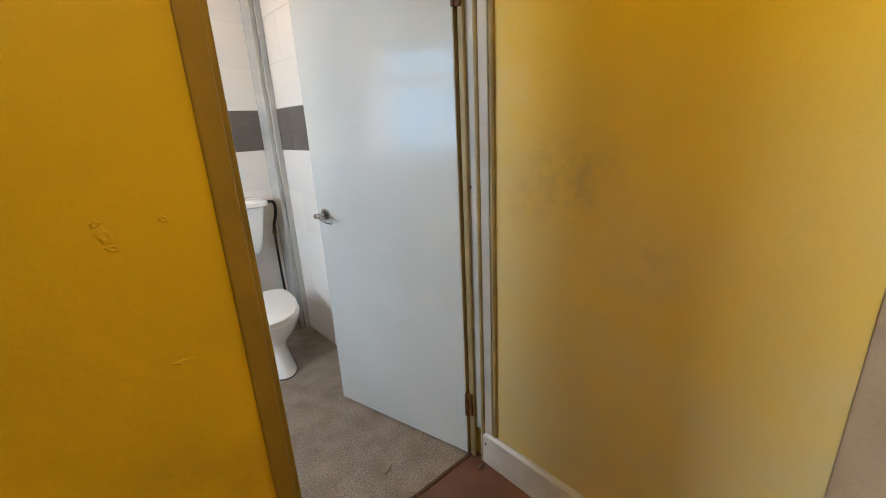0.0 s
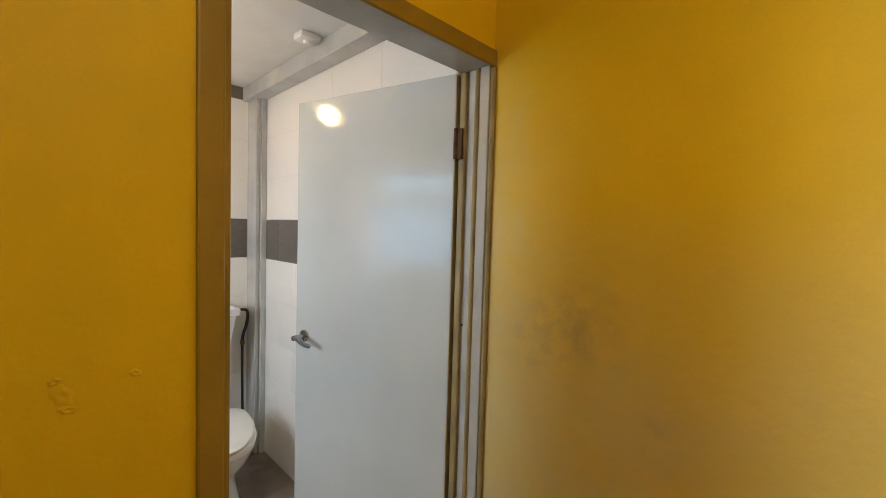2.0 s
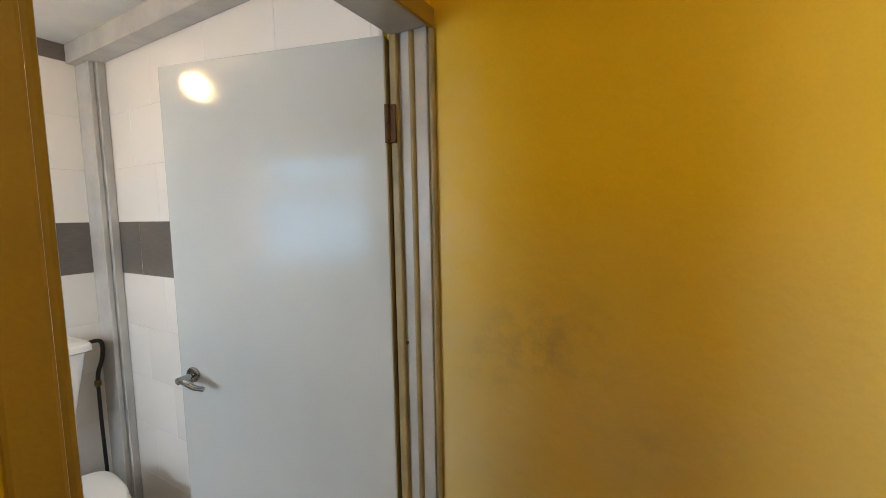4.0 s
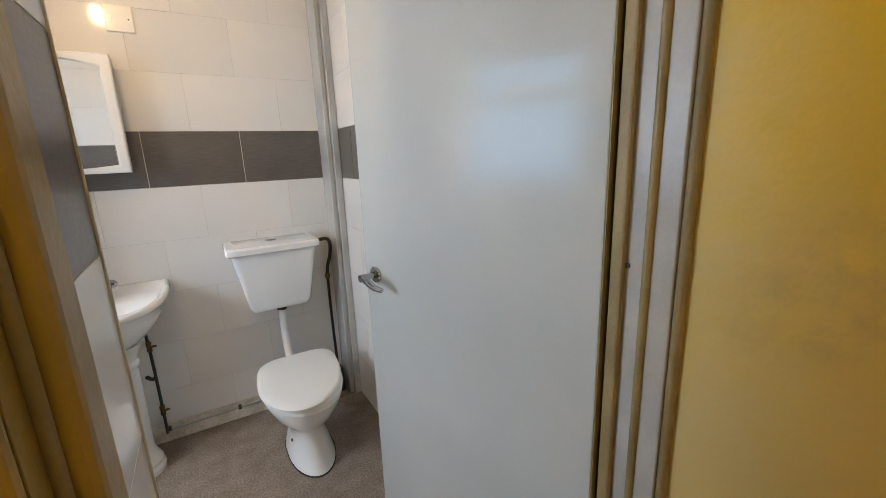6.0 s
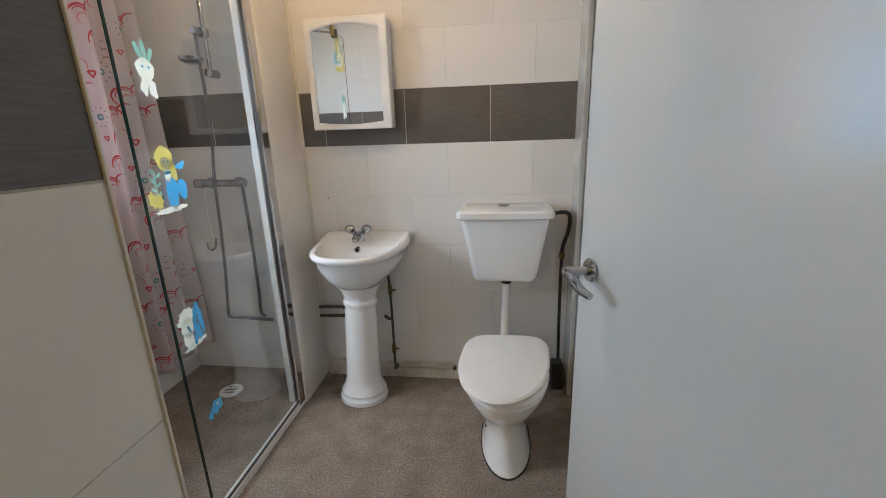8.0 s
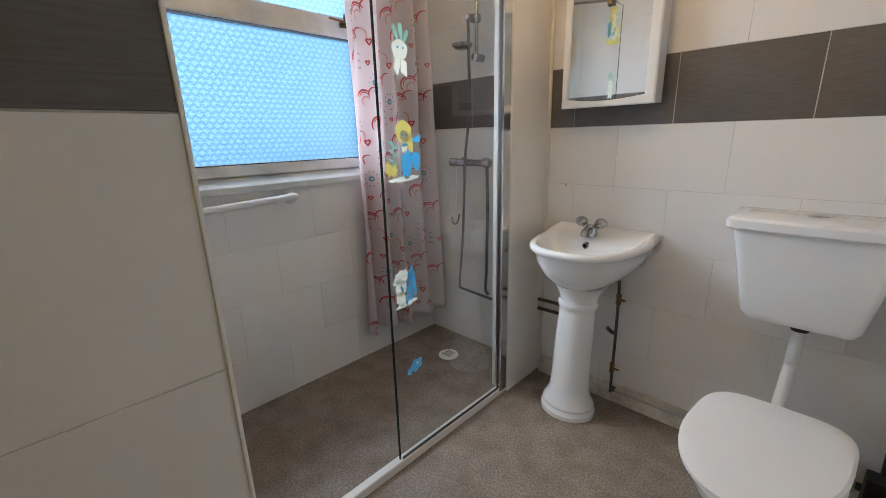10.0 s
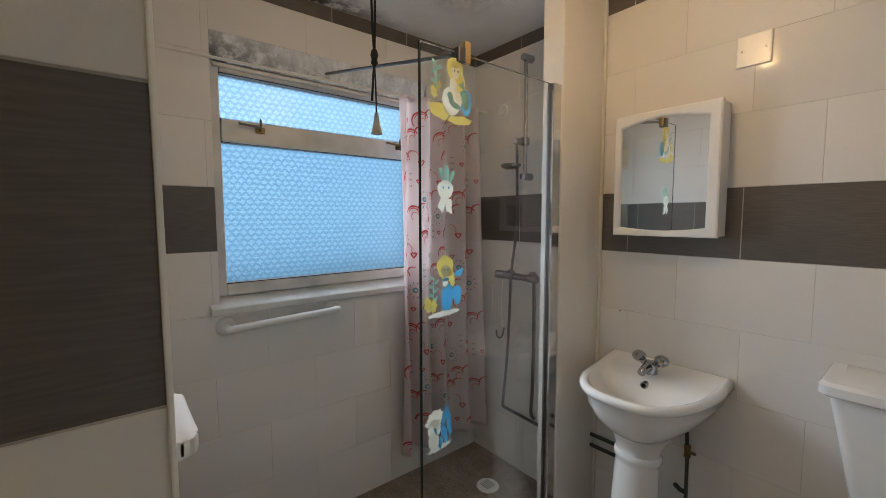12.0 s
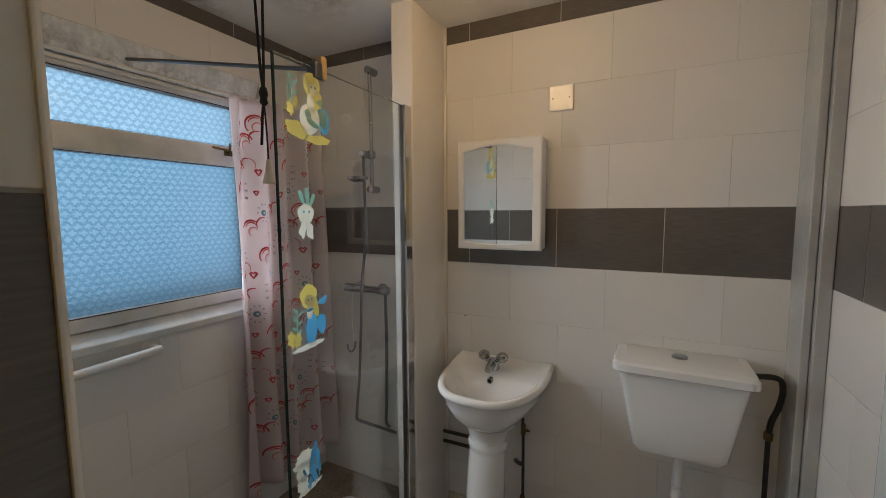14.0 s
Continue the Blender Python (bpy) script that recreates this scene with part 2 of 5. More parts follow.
def glass_material(name, colour, rough, relief=None):
    m = bpy.data.materials.new(name)
    m.use_nodes = True
    n, l = m.node_tree.nodes, m.node_tree.links
    b = n["Principled BSDF"]
    b.inputs["Base Color"].default_value = (*colour, 1)
    b.inputs["Roughness"].default_value = rough
    b.inputs["Transmission Weight"].default_value = 1.0
    b.inputs["IOR"].default_value = 1.45
    if relief:
        tc = n.new("ShaderNodeTexCoord")
        sep = n.new("ShaderNodeSeparateXYZ")
        l.new(tc.outputs["Object"], sep.inputs[0])
        com = n.new("ShaderNodeCombineXYZ")
        l.new(sep.outputs["Y"], com.inputs["X"])
        l.new(sep.outputs["Z"], com.inputs["Y"])
        wob = n.new("ShaderNodeTexNoise")
        wob.inputs["Scale"].default_value = 60
        l.new(tc.outputs["Object"], wob.inputs["Vector"])
        sc = n.new("ShaderNodeVectorMath")
        sc.operation = "MULTIPLY_ADD"
        sc.inputs[1].default_value = (0.016, 0.012, 0)
        l.new(wob.outputs["Color"], sc.inputs[0])
        l.new(com.outputs[0], sc.inputs[2])
        cut = n.new("ShaderNodeSeparateXYZ")
        l.new(sc.outputs[0], cut.inputs[0])

        def calc(op, p, q=None):
            node = n.new("ShaderNodeMath")
            node.operation = op
            for k, v in enumerate((p, q)):
                if v is None:
                    continue
                if isinstance(v, (int, float)):
                    node.inputs[k].default_value = v
                else:
                    l.new(v, node.inputs[k])
            return node.outputs[0]

        def below(v, edge):
            node = n.new("ShaderNodeMapRange")
            node.inputs[1].default_value, node.inputs[2].default_value = edge + 0.05, edge - 0.05
            l.new(v, node.inputs[0])
            return node.outputs[0]

        # staggered rows of raised crosses
        high = calc("MULTIPLY", cut.outputs["Y"], 1 / 0.0215)
        wide = calc("ADD", calc("MULTIPLY", cut.outputs["X"], 1 / 0.0300), calc("MULTIPLY", calc("MODULO", calc("FLOOR", high), 2), 0.5))
        a = calc("ABSOLUTE", calc("SUBTRACT", calc("FRACT", wide), 0.5))
        c = calc("ABSOLUTE", calc("SUBTRACT", calc("FRACT", high), 0.5))
        cross = calc("MAXIMUM", calc("MULTIPLY", below(a, 0.15), below(c, 0.46)), calc("MULTIPLY", below(a, 0.40), below(c, 0.17)))
        mx = n.new("ShaderNodeMath")
        mx.operation = "MULTIPLY_ADD"
        mx.inputs[1].default_value = 0.85
        l.new(cross, mx.inputs[0])
        l.new(calc("MULTIPLY", wob.outputs["Fac"], 0.25), mx.inputs[2])
        tone = n.new("ShaderNodeMapRange")
        tone.inputs[1].default_value, tone.inputs[2].default_value = 1.0, 0.1
        l.new(mx.outputs[0], tone.inputs[0])
        mixc = n.new("ShaderNodeMix")
        mixc.data_type = "RGBA"
        mixc.inputs["A"].default_value, mixc.inputs["B"].default_value = (*colour, 1), (colour[0] * 0.55, colour[1] * 0.64, colour[2] * 0.70, 1)
        l.new(tone.outputs[0], mixc.inputs["Factor"])
        l.new(mixc.outputs["Result"], b.inputs["Base Color"])
        bp = n.new("ShaderNodeBump")
        bp.inputs["Strength"].default_value, bp.inputs["Distance"].default_value = 1.0, 0.0009
        l.new(mx.outputs[0], bp.inputs["Height"])
        l.new(bp.outputs[0], b.inputs["Normal"])
    return m


clear_glass = glass_material("clear_shower_glass", (0.95, 0.985, 0.98), 0.0)
obscured_glass = glass_material("patterned_obscure_glass", (0.036, 0.068, 0.092), 0.30, 75.0)
# same glass for the upper pane; brighter sky behind it put into the colour
upper_glass = glass_material("paler_obscure_glass", (0.058, 0.094, 0.118), 0.30, 75.0)


def fabric(name, colour):
    m = bpy.data.materials.new(name)
    m.use_nodes = True
    n, l = m.node_tree.nodes, m.node_tree.links
    b = n["Principled BSDF"]
    b.inputs["Roughness"].default_value = 0.6
    tc = n.new("ShaderNodeTexCoord")
    no = n.new("ShaderNodeTexNoise")
    no.inputs["Scale"].default_value, no.inputs["Detail"].default_value = 7, 4
    l.new(tc.outputs["Object"], no.inputs["Vector"])
    mix = n.new("ShaderNodeMix")
    mix.data_type = "RGBA"
    mix.inputs["A"].default_value = (*colour, 1)
    mix.inputs["B"].default_value = (colour[0] * 0.96, colour[1] * 0.90, colour[2] * 0.90, 1)
    l.new(no.outputs["Fac"], mix.inputs["Factor"])
    l.new(mix.outputs["Result"], b.inputs["Base Color"])
    tr = n.new("ShaderNodeBsdfTranslucent")
    l.new(mix.outputs["Result"], tr.inputs["Color"])
    sh = n.new("ShaderNodeMixShader")
    sh.inputs[0].default_value = 0.48
    l.new(b.outputs[0], sh.inputs[1])
    l.new(tr.outputs[0], sh.inputs[2])
    l.new(sh.outputs[0], n["Material Output"].inputs["Surface"])
    return m


curtain_cloth = fabric("thin_printed_polyester", (0.80, 0.74, 0.74))
print_red = fabric("red_print", (0.68, 0.12, 0.13))
print_pink = fabric("pink_print", (0.78, 0.36, 0.36))
print_teal = fabric("teal_print", (0.18, 0.42, 0.45))
print_grey = fabric("lilac_grey_print", (0.36, 0.33, 0.40))
sticker_yellow = fabric("yellow_vinyl_sticker", (0.74, 0.71, 0.34))
sticker_blue = fabric("blue_vinyl_sticker", (0.20, 0.58, 0.78))
sticker_white = fabric("pale_vinyl_sticker", (0.84, 0.88, 0.82))
sticker_green = fabric("sea_green_vinyl_sticker", (0.40, 0.66, 0.60))


def glow(name, colour, strength):
    m = bpy.data.materials.new(name)
    m.use_nodes = True
    b = m.node_tree.nodes["Principled BSDF"]
    b.inputs["Base Color"].default_value = (0.8, 0.75, 0.6, 1)
    b.inputs["Emission Color"].default_value, b.inputs["Emission Strength"].default_value = (*colour, 1), strength
    return m


bath_bulb_glow = glow("lit_warm_bulb", (1.0, 0.64, 0.28), BATH_BULB)
hall_bulb_glow = glow("lit_hall_bulb", (1.0, 0.78, 0.44), HALL_BULB)


# ---- mesh helpers ----
def mesh_of(name, bm, mat, smooth=False, angle=35):
    me = bpy.data.meshes.new(name)
    bmesh.ops.recalc_face_normals(bm, faces=bm.faces)
    if smooth:
        for f in bm.faces:
            f.smooth = True
        for e in bm.edges:
            if len(e.link_faces) == 2 and e.calc_face_angle(0) > radians(angle):
                e.smooth = False
    bm.to_mesh(me)
    bm.free()
    me.materials.append(mat)
    return me


def thing(name, label, category, kind="", group=""):
    return tagged(new(name), label, category, group, kind)


def part(name, bm, mat, parent=None, label="", smooth=False):
    ob = new(name, mesh_of(name, bm, mat, smooth))
    ob.parent = parent
    if label:
        ob["label"] = label
    return ob


def add_box(bm, lo, hi, bevel=0.0, seg=2):
    c = [(a + b) / 2 for a, b in zip(lo, hi)]
    s = [b - a for a, b in zip(lo, hi)]
    made = bmesh.ops.create_cube(bm, size=1, matrix=Matrix.Translation(c) @ Matrix.Diagonal((*s, 1)))
    if bevel:
        edges = {e for v in made["verts"] for e in v.link_edges}
        bmesh.ops.bevel(bm, geom=list(edges), offset=bevel, segments=seg, affect="EDGES", profile=0.5)
    return bm


def box(lo, hi, bevel=0.0, seg=2):
    return add_box(bmesh.new(), lo, hi, bevel, seg)


def loft(rings, bm=None, caps=(True, True)):
    """Joins closed rings of equal length, one after the other."""
    bm = bm or bmesh.new()
    rows = [[bm.verts.new(p) for p in r] for r in rings]
    n = len(rows[0])
    for a, b in zip(rows, rows[1:]):
        for i in range(n):
            bm.faces.new((a[i], a[(i + 1) % n], b[(i + 1) % n], b[i]))
    if caps[0]:
        bm.faces.new(rows[0][::-1])
    if caps[1]:
        bm.faces.new(rows[-1])
    return bm


def lathe(profile, centre=(0, 0, 0), axis="z", seg=28, bm=None, caps=(True, True)):
    rings = []
    for r, h in profile:
        ring = []
        for i in range(seg):
            a = 2 * math.pi * i / seg
            u, v = r * math.cos(a), r * math.sin(a)
            p = {"z": (u, v, h), "y": (v, h, u), "x": (h, u, v)}[axis]
            ring.append(tuple(c + q for c, q in zip(centre, p)))
        rings.append(ring)
    return loft(rings, bm, caps)


def smooth_path(points, per=8):
    pts = [Vector(p) for p in points]
    if len(pts) < 3:
        return pts
    out = []
    ext = [2 * pts[0] - pts[1], *pts, 2 * pts[-1] - pts[-2]]
    for i in range(1, len(ext) - 2):
        a, b, c, d = ext[i - 1:i + 3]
        for k in range(per):
            t = k / per
            out.append(0.5 * (2 * b + (c - a) * t + (2 * a - 5 * b + 4 * c - d) * t * t + (3 * b - a - 3 * c + d) * t ** 3))
    out.append(pts[-1])
    return out


def tube(points, radius, seg=12, bm=None, smooth=True, per=8):
    pts = smooth_path(points, per) if smooth else [Vector(p) for p in points]
    up = Vector((0.13, 0.31, 0.94)).normalized()
    rings = []
    for i, p in enumerate(pts):
        d = (pts[min(i + 1, len(pts) - 1)] - pts[max(i - 1, 0)]).normalized()
        side = d.cross(up)
        if side.length < 1e-3:
            side = d.cross(Vector((1, 0, 0)))
        side.normalize()
        other = side.cross(d).normalized()
        r = radius(i / (len(pts) - 1)) if callable(radius) else radius
        rings.append([p + r * (math.cos(2 * math.pi * k / seg) * side + math.sin(2 * math.pi * k / seg) * other) for k in range(seg)])
    return loft(rings, bm)


def prism(outline, axis, lo, hi, bevel=0.0):
    """A flat outline (two coordinates) drawn out along an axis."""
    def at(u, v, w):
        return {"x": (w, u, v), "y": (u, w, v), "z": (u, v, w)}[axis]
    bm = loft([[at(u, v, lo) for u, v in outline], [at(u, v, hi) for u, v in outline]])
    if bevel:
        bmesh.ops.bevel(bm, geom=[e for e in bm.edges], offset=bevel, segments=2, affect="EDGES", profile=0.5)
    return bm


def slab_with_hole(axis, lo, hi, u0, u1, v0, v1, holes):
    """A wall plate from lo to hi along its axis, with rectangular openings through it."""
    us = sorted({u0, u1, *(h[0] for h in holes), *(h[1] for h in holes)})
    vs = sorted({v0, v1, *(h[2] for h in holes), *(h[3] for h in holes)})
    bm = bmesh.new()
    keep = {}
    def at(u, v, w):
        return (w, u, v) if axis == "x" else (u, w, v)
    def solid(i, j):
        if not (0 <= i < len(us) - 1 and 0 <= j < len(vs) - 1):
            return False
        u, v = (us[i] + us[i + 1]) / 2, (vs[j] + vs[j + 1]) / 2
        return not any(a < u < b and c < v < d for a, b, c, d in holes)
    def vert(i, j, w):
        if (i, j, w) not in keep:
            keep[i, j, w] = bm.verts.new(at(us[i], vs[j], w))
        return keep[i, j, w]
    for i in range(len(us) - 1):
        for j in range(len(vs) - 1):
            if not solid(i, j):
                continue
            for w in (lo, hi):
                bm.faces.new([vert(i, j, w), vert(i + 1, j, w), vert(i + 1, j + 1, w), vert(i, j + 1, w)])
            for (a, b), (di, dj) in ((((i, j), (i + 1, j)), (0, -1)), (((i, j + 1), (i + 1, j + 1)), (0, 1)), (((i, j), (i, j + 1)), (-1, 0)), (((i + 1, j), (i + 1, j + 1)), (1, 0))):
                if not solid(i + di, j + dj):
                    bm.faces.new([vert(*a, lo), vert(*b, lo), vert(*b, hi), vert(*a, hi)])
    return bm


# ---- the plan ----
BASIN_Y = 2.380     # wall behind basin and toilet
RIGHT_X = 0.996     # bathroom wall beside the toilet
WINDOW_X = -1.183   # wall with the window
END_Y = 0.728       # end wall of the shower area
LOBBY_X = 0.220     # short tiled wall inside the doorway
DOOR_Y = 0.44       # hall face of the door wall
HALL_X = 0.992      # stained hall wall
CEIL = 2.332
TILE = 0.0014


def setting(name, bm, mat, label, category="wall", smooth=False):
    return tagged(part(name, bm, mat, None, "", smooth), label, category, "", "structure")


# walls: tiled ones carry their tiles 4 mm proud
wall_basin = setting("wall_north", box((-1.4, BASIN_Y + TILE, -0.05), (1.3, 2.58, 2.5)), grout, "white tiled bathroom wall behind basin and toilet")
wall_right = setting("wall_east", box((RIGHT_X + TILE, 0.60, -0.05), (1.2, BASIN_Y + TILE, 2.5)), grout, "white tiled bathroom wall beside the toilet")
WIN = (1.006, 2.02, 1.04, 2.106)
wall_window = setting("wall_west", slab_with_hole("x", -1.4, WINDOW_X - TILE, 0.545, BASIN_Y + TILE, -0.05, 2.5, [WIN]), grout, "white tiled wall with a frosted window")
wall_end = setting("wall_shower_end", box((WINDOW_X - TILE, 0.541, -0.05), (LOBBY_X - TILE, END_Y - TILE, 2.5)), grout, "white tiled wall at the end of the shower area")
DOORHOLE = (0.1985, HALL_X, -0.05, 2.012)
wall_door = setting("wall_door", slab_with_hole("y", DOOR_Y, 0.54, -1.6, HALL_X, -0.05, 2.5, [DOORHOLE]), yellow_left, "bright yellow painted hall wall round the bathroom doorway")
wall_hall = setting("wall_hall_east", slab_with_hole("x", HALL_X, 1.2, -2.2, 0.58, -0.05, 2.5, [(-1.35, -0.56, 0.0, 2.0)]), yellow_right, "stained yellow painted hall wall with dark scuffs and painted-in pale sheen")
# the opening is assumed, only to let the hall fill light in
wall_hall_west = setting("wall_hall_west", slab_with_hole("x", -1.75, -1.6, -2.2, 0.54, -0.05, 2.5, [(-1.01, -0.67, 0.6, 2.0)]), yellow_left, "plain yellow hall wall")
# added out of view: keeps fill daylight off the wall near the door
wall_hall_stub = setting("wall_hall_stub", box((-1.6, -0.62, -0.05), (-0.45, -0.50, 2.5)), yellow_left, "unseen yellow partition added to block part of the hall daylight")
wall_hall_south = setting("wall_hall_south", box((-1.75, -2.35, -0.05), (1.2, -2.2, 2.5)), yellow_left, "plain yellow hall wall")
wall_lintel = setting("wall_above_door", box((LOBBY_X - TILE, 0.5405, 2.012), (HALL_X - 0.0005, 0.585, 2.5)), white_paint, "white wall above the bathroom doorway")

ceiling = setting("ceiling", box((-1.4, 0.50, CEIL), (1.2, 2.58, CEIL + 0.1)), ceiling_paint, "white bathroom ceiling with black damp mould", "ceiling")
hall_ceiling = setting("ceiling_hall", box((-1.75, -2.3, CEIL + 0.1), (1.2, 0.5, CEIL + 0.2)), white_paint, "plain white hall ceiling", "ceiling")

# bathroom floor: level, with a slight fall to the drain
bm = bmesh.new()
nx, ny = 90, 74
DRAIN = (-0.836, 2.150)
def floor_z(x, y):
    return -0.006 * max(0.0, 1 - math.hypot(x - DRAIN[0], y - DRAIN[1]) / 0.5)
def floor_point(i, j):
    x, y = -1.20 + 2.21 * i / nx, 0.556 + 1.84 * j / ny
    return (x, y, floor_z(x, y) + 0.0012 * noise.noise((i * 0.21, j * 0.21, 3)))
grid = [[bm.verts.new(floor_point(i, j)) for j in range(ny + 1)] for i in range(nx + 1)]
for i in range(nx):
    for j in range(ny):
        bm.faces.new((grid[i][j], grid[i + 1][j], grid[i + 1][j + 1], grid[i][j + 1]))
floor = setting("floor", bm, vinyl, "grey brown speckled safety vinyl floor, stained at its edges", "floor", True)
floor_base = setting("floor_base", box((-1.4, 0.556, -0.2), (1.2, 2.58, -0.06)), grout, "floor slab below the vinyl", "floor")
hall_floor = setting("floor_hall", box((-1.75, -2.3, -0.2), (1.2, 0.5555, 0.0)), red_floor, "red brown hall floor", "floor")

# ---- tiles ----
ROWS = [0.0, 0.252, 0.502, 0.752, 1.002, 1.252, 1.502, 1.752, 2.002, 2.252, CEIL]
WINDOW_ROWS = [z and min(z + 0.016, CEIL) for z in ROWS]
DARK = (5, 9)
PITCH = 0.400
tile_meshes = {}


def tile_mesh(w, h, mat):
    key = (round(w, 3), round(h, 3), mat.name)
    if key not in tile_meshes:
        bm = bmesh.new()
        c = 0.0008
        a, b = w / 2, h / 2
        back = [bm.verts.new((u, 0, v)) for u, v in ((-a, -b), (a, -b), (a, b), (-a, b))]
        side = [bm.verts.new((u, -TILE * 0.6, v)) for u, v in ((-a, -b), (a, -b), (a, b), (-a, b))]
        front = [bm.verts.new((u, -TILE, v)) for u, v in ((-a + c, -b + c), (a - c, -b + c), (a - c, b - c), (-a + c, b - c))]
        for p, q in ((back, side), (side, front)):
            for i in range(4):
                bm.faces.new((p[i], p[(i + 1) % 4], q[(i + 1) % 4], q[i]))
        bm.faces.new(front)
        tile_meshes[key] = mesh_of("tile", bm, mat)
    return tile_meshes[key]


def pieces(u0, u1, v0, v1, holes):
    rects = [(u0, u1, v0, v1)]
    for a, b, c, d in holes:
        out = []
        for p, q, r, s in rects:
            if q <= a or p >= b or s <= c or r >= d:
                out.append((p, q, r, s))
                continue
            if p < a:
                out.append((p, a, r, s))
            if q > b:
                out.append((b, q, r, s))
            p2, q2 = max(p, a), min(q, b)
            if r < c:
                out.append((p2, q2, r, c))
            if s > d:
                out.append((p2, q2, d, s))
        rects = out
    return rects


def tile_wall(parent, start, end, turn, place, odd, even, band, holes=(), top=CEIL, bottom=0.0, seed=1, levels=ROWS):
    """Rows of tiles between two ends of a wall; place(u) gives the wall's point."""
    rng = random.Random(seed)
    for k, (z0, z1) in enumerate(zip(levels, levels[1:])):
        if z0 >= top or z1 <= bottom:
            continue
        z1 = min(z1, top)
        dark = k in DARK
        shift = band if dark else (odd if k % 2 else even)
        first = math.floor((start - shift) / PITCH)
        joints = [shift + PITCH * i for i in range(first, first + 12)]
        for a, b in zip(joints, joints[1:]):
            a, b = max(a, start), min(b, end)
            if b - a < 0.012:
                continue
            for p, q, r, s in pieces(a, b, z0, z1, holes):
                gap = 0.0016 if dark else rng.choice((0.0004, 0.0006, 0.0008))
                if q - p < 0.008 or s - r < 0.008:
                    continue
                ob = new("tile", tile_mesh(q - p - 2 * gap, s - r - 2 * gap, dark_tile if dark else white_tile))
                x, y = place((p + q) / 2)
                ob.parent = parent
                ob.matrix_basis = pose(x, y, (r + s) / 2, rng.uniform(-0.08, 0.08), 0, turn + rng.uniform(-0.08, 0.08))

# ---- nib wall, pipe boxing, trims ----
nib = setting("wall_nib", box((-0.470, 2.082, -0.01), (-0.372, BASIN_Y + 0.001, CEIL + 0.001), 0.004), white_paint, "narrow white nib wall between basin and shower")
setting("trim_nib", box((-0.374, 2.366, 0.05), (-0.360, 2.3785, CEIL - 0.002), 0.003), white_trim, "white plastic corner trim strip", "trim")
boxing = thing("pipe_boxing", "grey painted boxed-in pipe in the corner by the toilet", "pipe boxing", "structure")
part("front_board", box((0.936, 2.236, 0.0), (0.960, BASIN_Y - 0.001, 2.242), 0.004), grey_lining, boxing)
part("side_board", box((0.961, 2.214, 0.0), (RIGHT_X - 0.001, 2.240, 2.242), 0.003), grey_lining, boxing)
beam = setting("beam", box((0.905, 0.60, 2.243), (RIGHT_X - 0.001, BASIN_Y - 0.001, CEIL - 0.001), 0.004), grey_lining, "grey painted boxing beam under the ceiling", "beam")
setting("trim_lobby", prism([(LOBBY_X - 0.012, END_Y - 0.003), (LOBBY_X + 0.003, END_Y - 0.003), (LOBBY_X + 0.003, END_Y - 0.001), (LOBBY_X + 0.001, END_Y + 0.002), (LOBBY_X - 0.012, END_Y + 0.002)], "z", 0.0, CEIL - 0.001, 0.0006), white_trim, "white plastic tile edge trim", "trim")

# skirting of vinyl pipe along the basin wall
setting("baseboard", prism([(2.379, 0.0), (2.379, 0.082), (2.370, 0.078), (2.352, 0.030), (2.344, 0.0)], "x", -0.358, 0.935, 0.002), grimy_trim, "grimy white coved skirting under the tiles", "skirting")
pipe = thing("skirting_pipe", "thin grey painted pipe along the skirting", "pipe")
part("pipe_run", tube([(0.04, 2.352, 0.058), (0.45, 2.352, 0.063), (0.93, 2.352, 0.065)], 0.006, smooth=False), grey_lining, pipe, "", True)
for x in (0.04, 0.36, 0.86):
    part("pipe_clip", lathe([(0.012, -0.008), (0.014, 0), (0.012, 0.008)], (x, 2.354, 0.062), "x", 12), copper, pipe, "", True)

# ---- hall: skirting, door lining, threshold ----
hall_skirt = thing("skirting_board", "white gloss painted skirting board, scuffed", "skirting", "structure")
part("board", prism([(HALL_X - 0.001, 0.0), (HALL_X - 0.001, 0.148), (HALL_X - 0.012, 0.148), (HALL_X - 0.022, 0.136), (HALL_X - 0.022, 0.0)], "y", -0.475, 0.500, 0.0015), material("white_gloss_skirting", (0.60, 0.58, 0.56), 0.3, bump=0.0008, vary=0.1, vary_scale=7, fine=0.03), hall_skirt)
part("screw", lathe([(0.004, -0.003), (0.004, 0.001)], (HALL_X - 0.0225, 0.475, 0.10), "x", 10), rust, hall_skirt)
setting("skirting_left", prism([(DOOR_Y + 0.001, 0), (DOOR_Y - 0.02, 0), (DOOR_Y - 0.02, 0.19), (DOOR_Y - 0.01, 0.21), (DOOR_Y + 0.001, 0.21)], "x", -1.6, 0.159, 0.0015), beige_lining, "beige painted skirting board", "skirting")
lining = thing("door_frame", "grey gloss painted door lining with rounded stops", "door frame", "structure")
part("hinge_jamb", box((HALL_X - 0.016, 0.499, 0.149), (HALL_X - 0.0005, 0.546, 2.011), 0.002), grey_lining, lining)
part("hinge_rebate", box((HALL_X - 0.014, 0.547, 0.149), (HALL_X - 0.0005, 0.558, 2.011), 0.002), rust, lining, "bare brown hinge rebate")
part("architrave", box((HALL_X - 0.014, 0.446, 0.149), (HALL_X - 0.0005, 0.498, 2.011), 0.003), grey_lining, lining)
part("edge_bead", tube([(HALL_X - 0.004, 0.436, 0.149), (HALL_X - 0.004, 0.436, 1.984)], 0.0095, smooth=False), tan_edge, lining, "grimy brown edge bead", True)
part("stop_bead", tube([(HALL_X - 0.015, 0.492, 0.0), (HALL_X - 0.015, 0.492, 1.99)], 0.008, smooth=False), tan_edge, lining, "grimy brown edge bead", True)
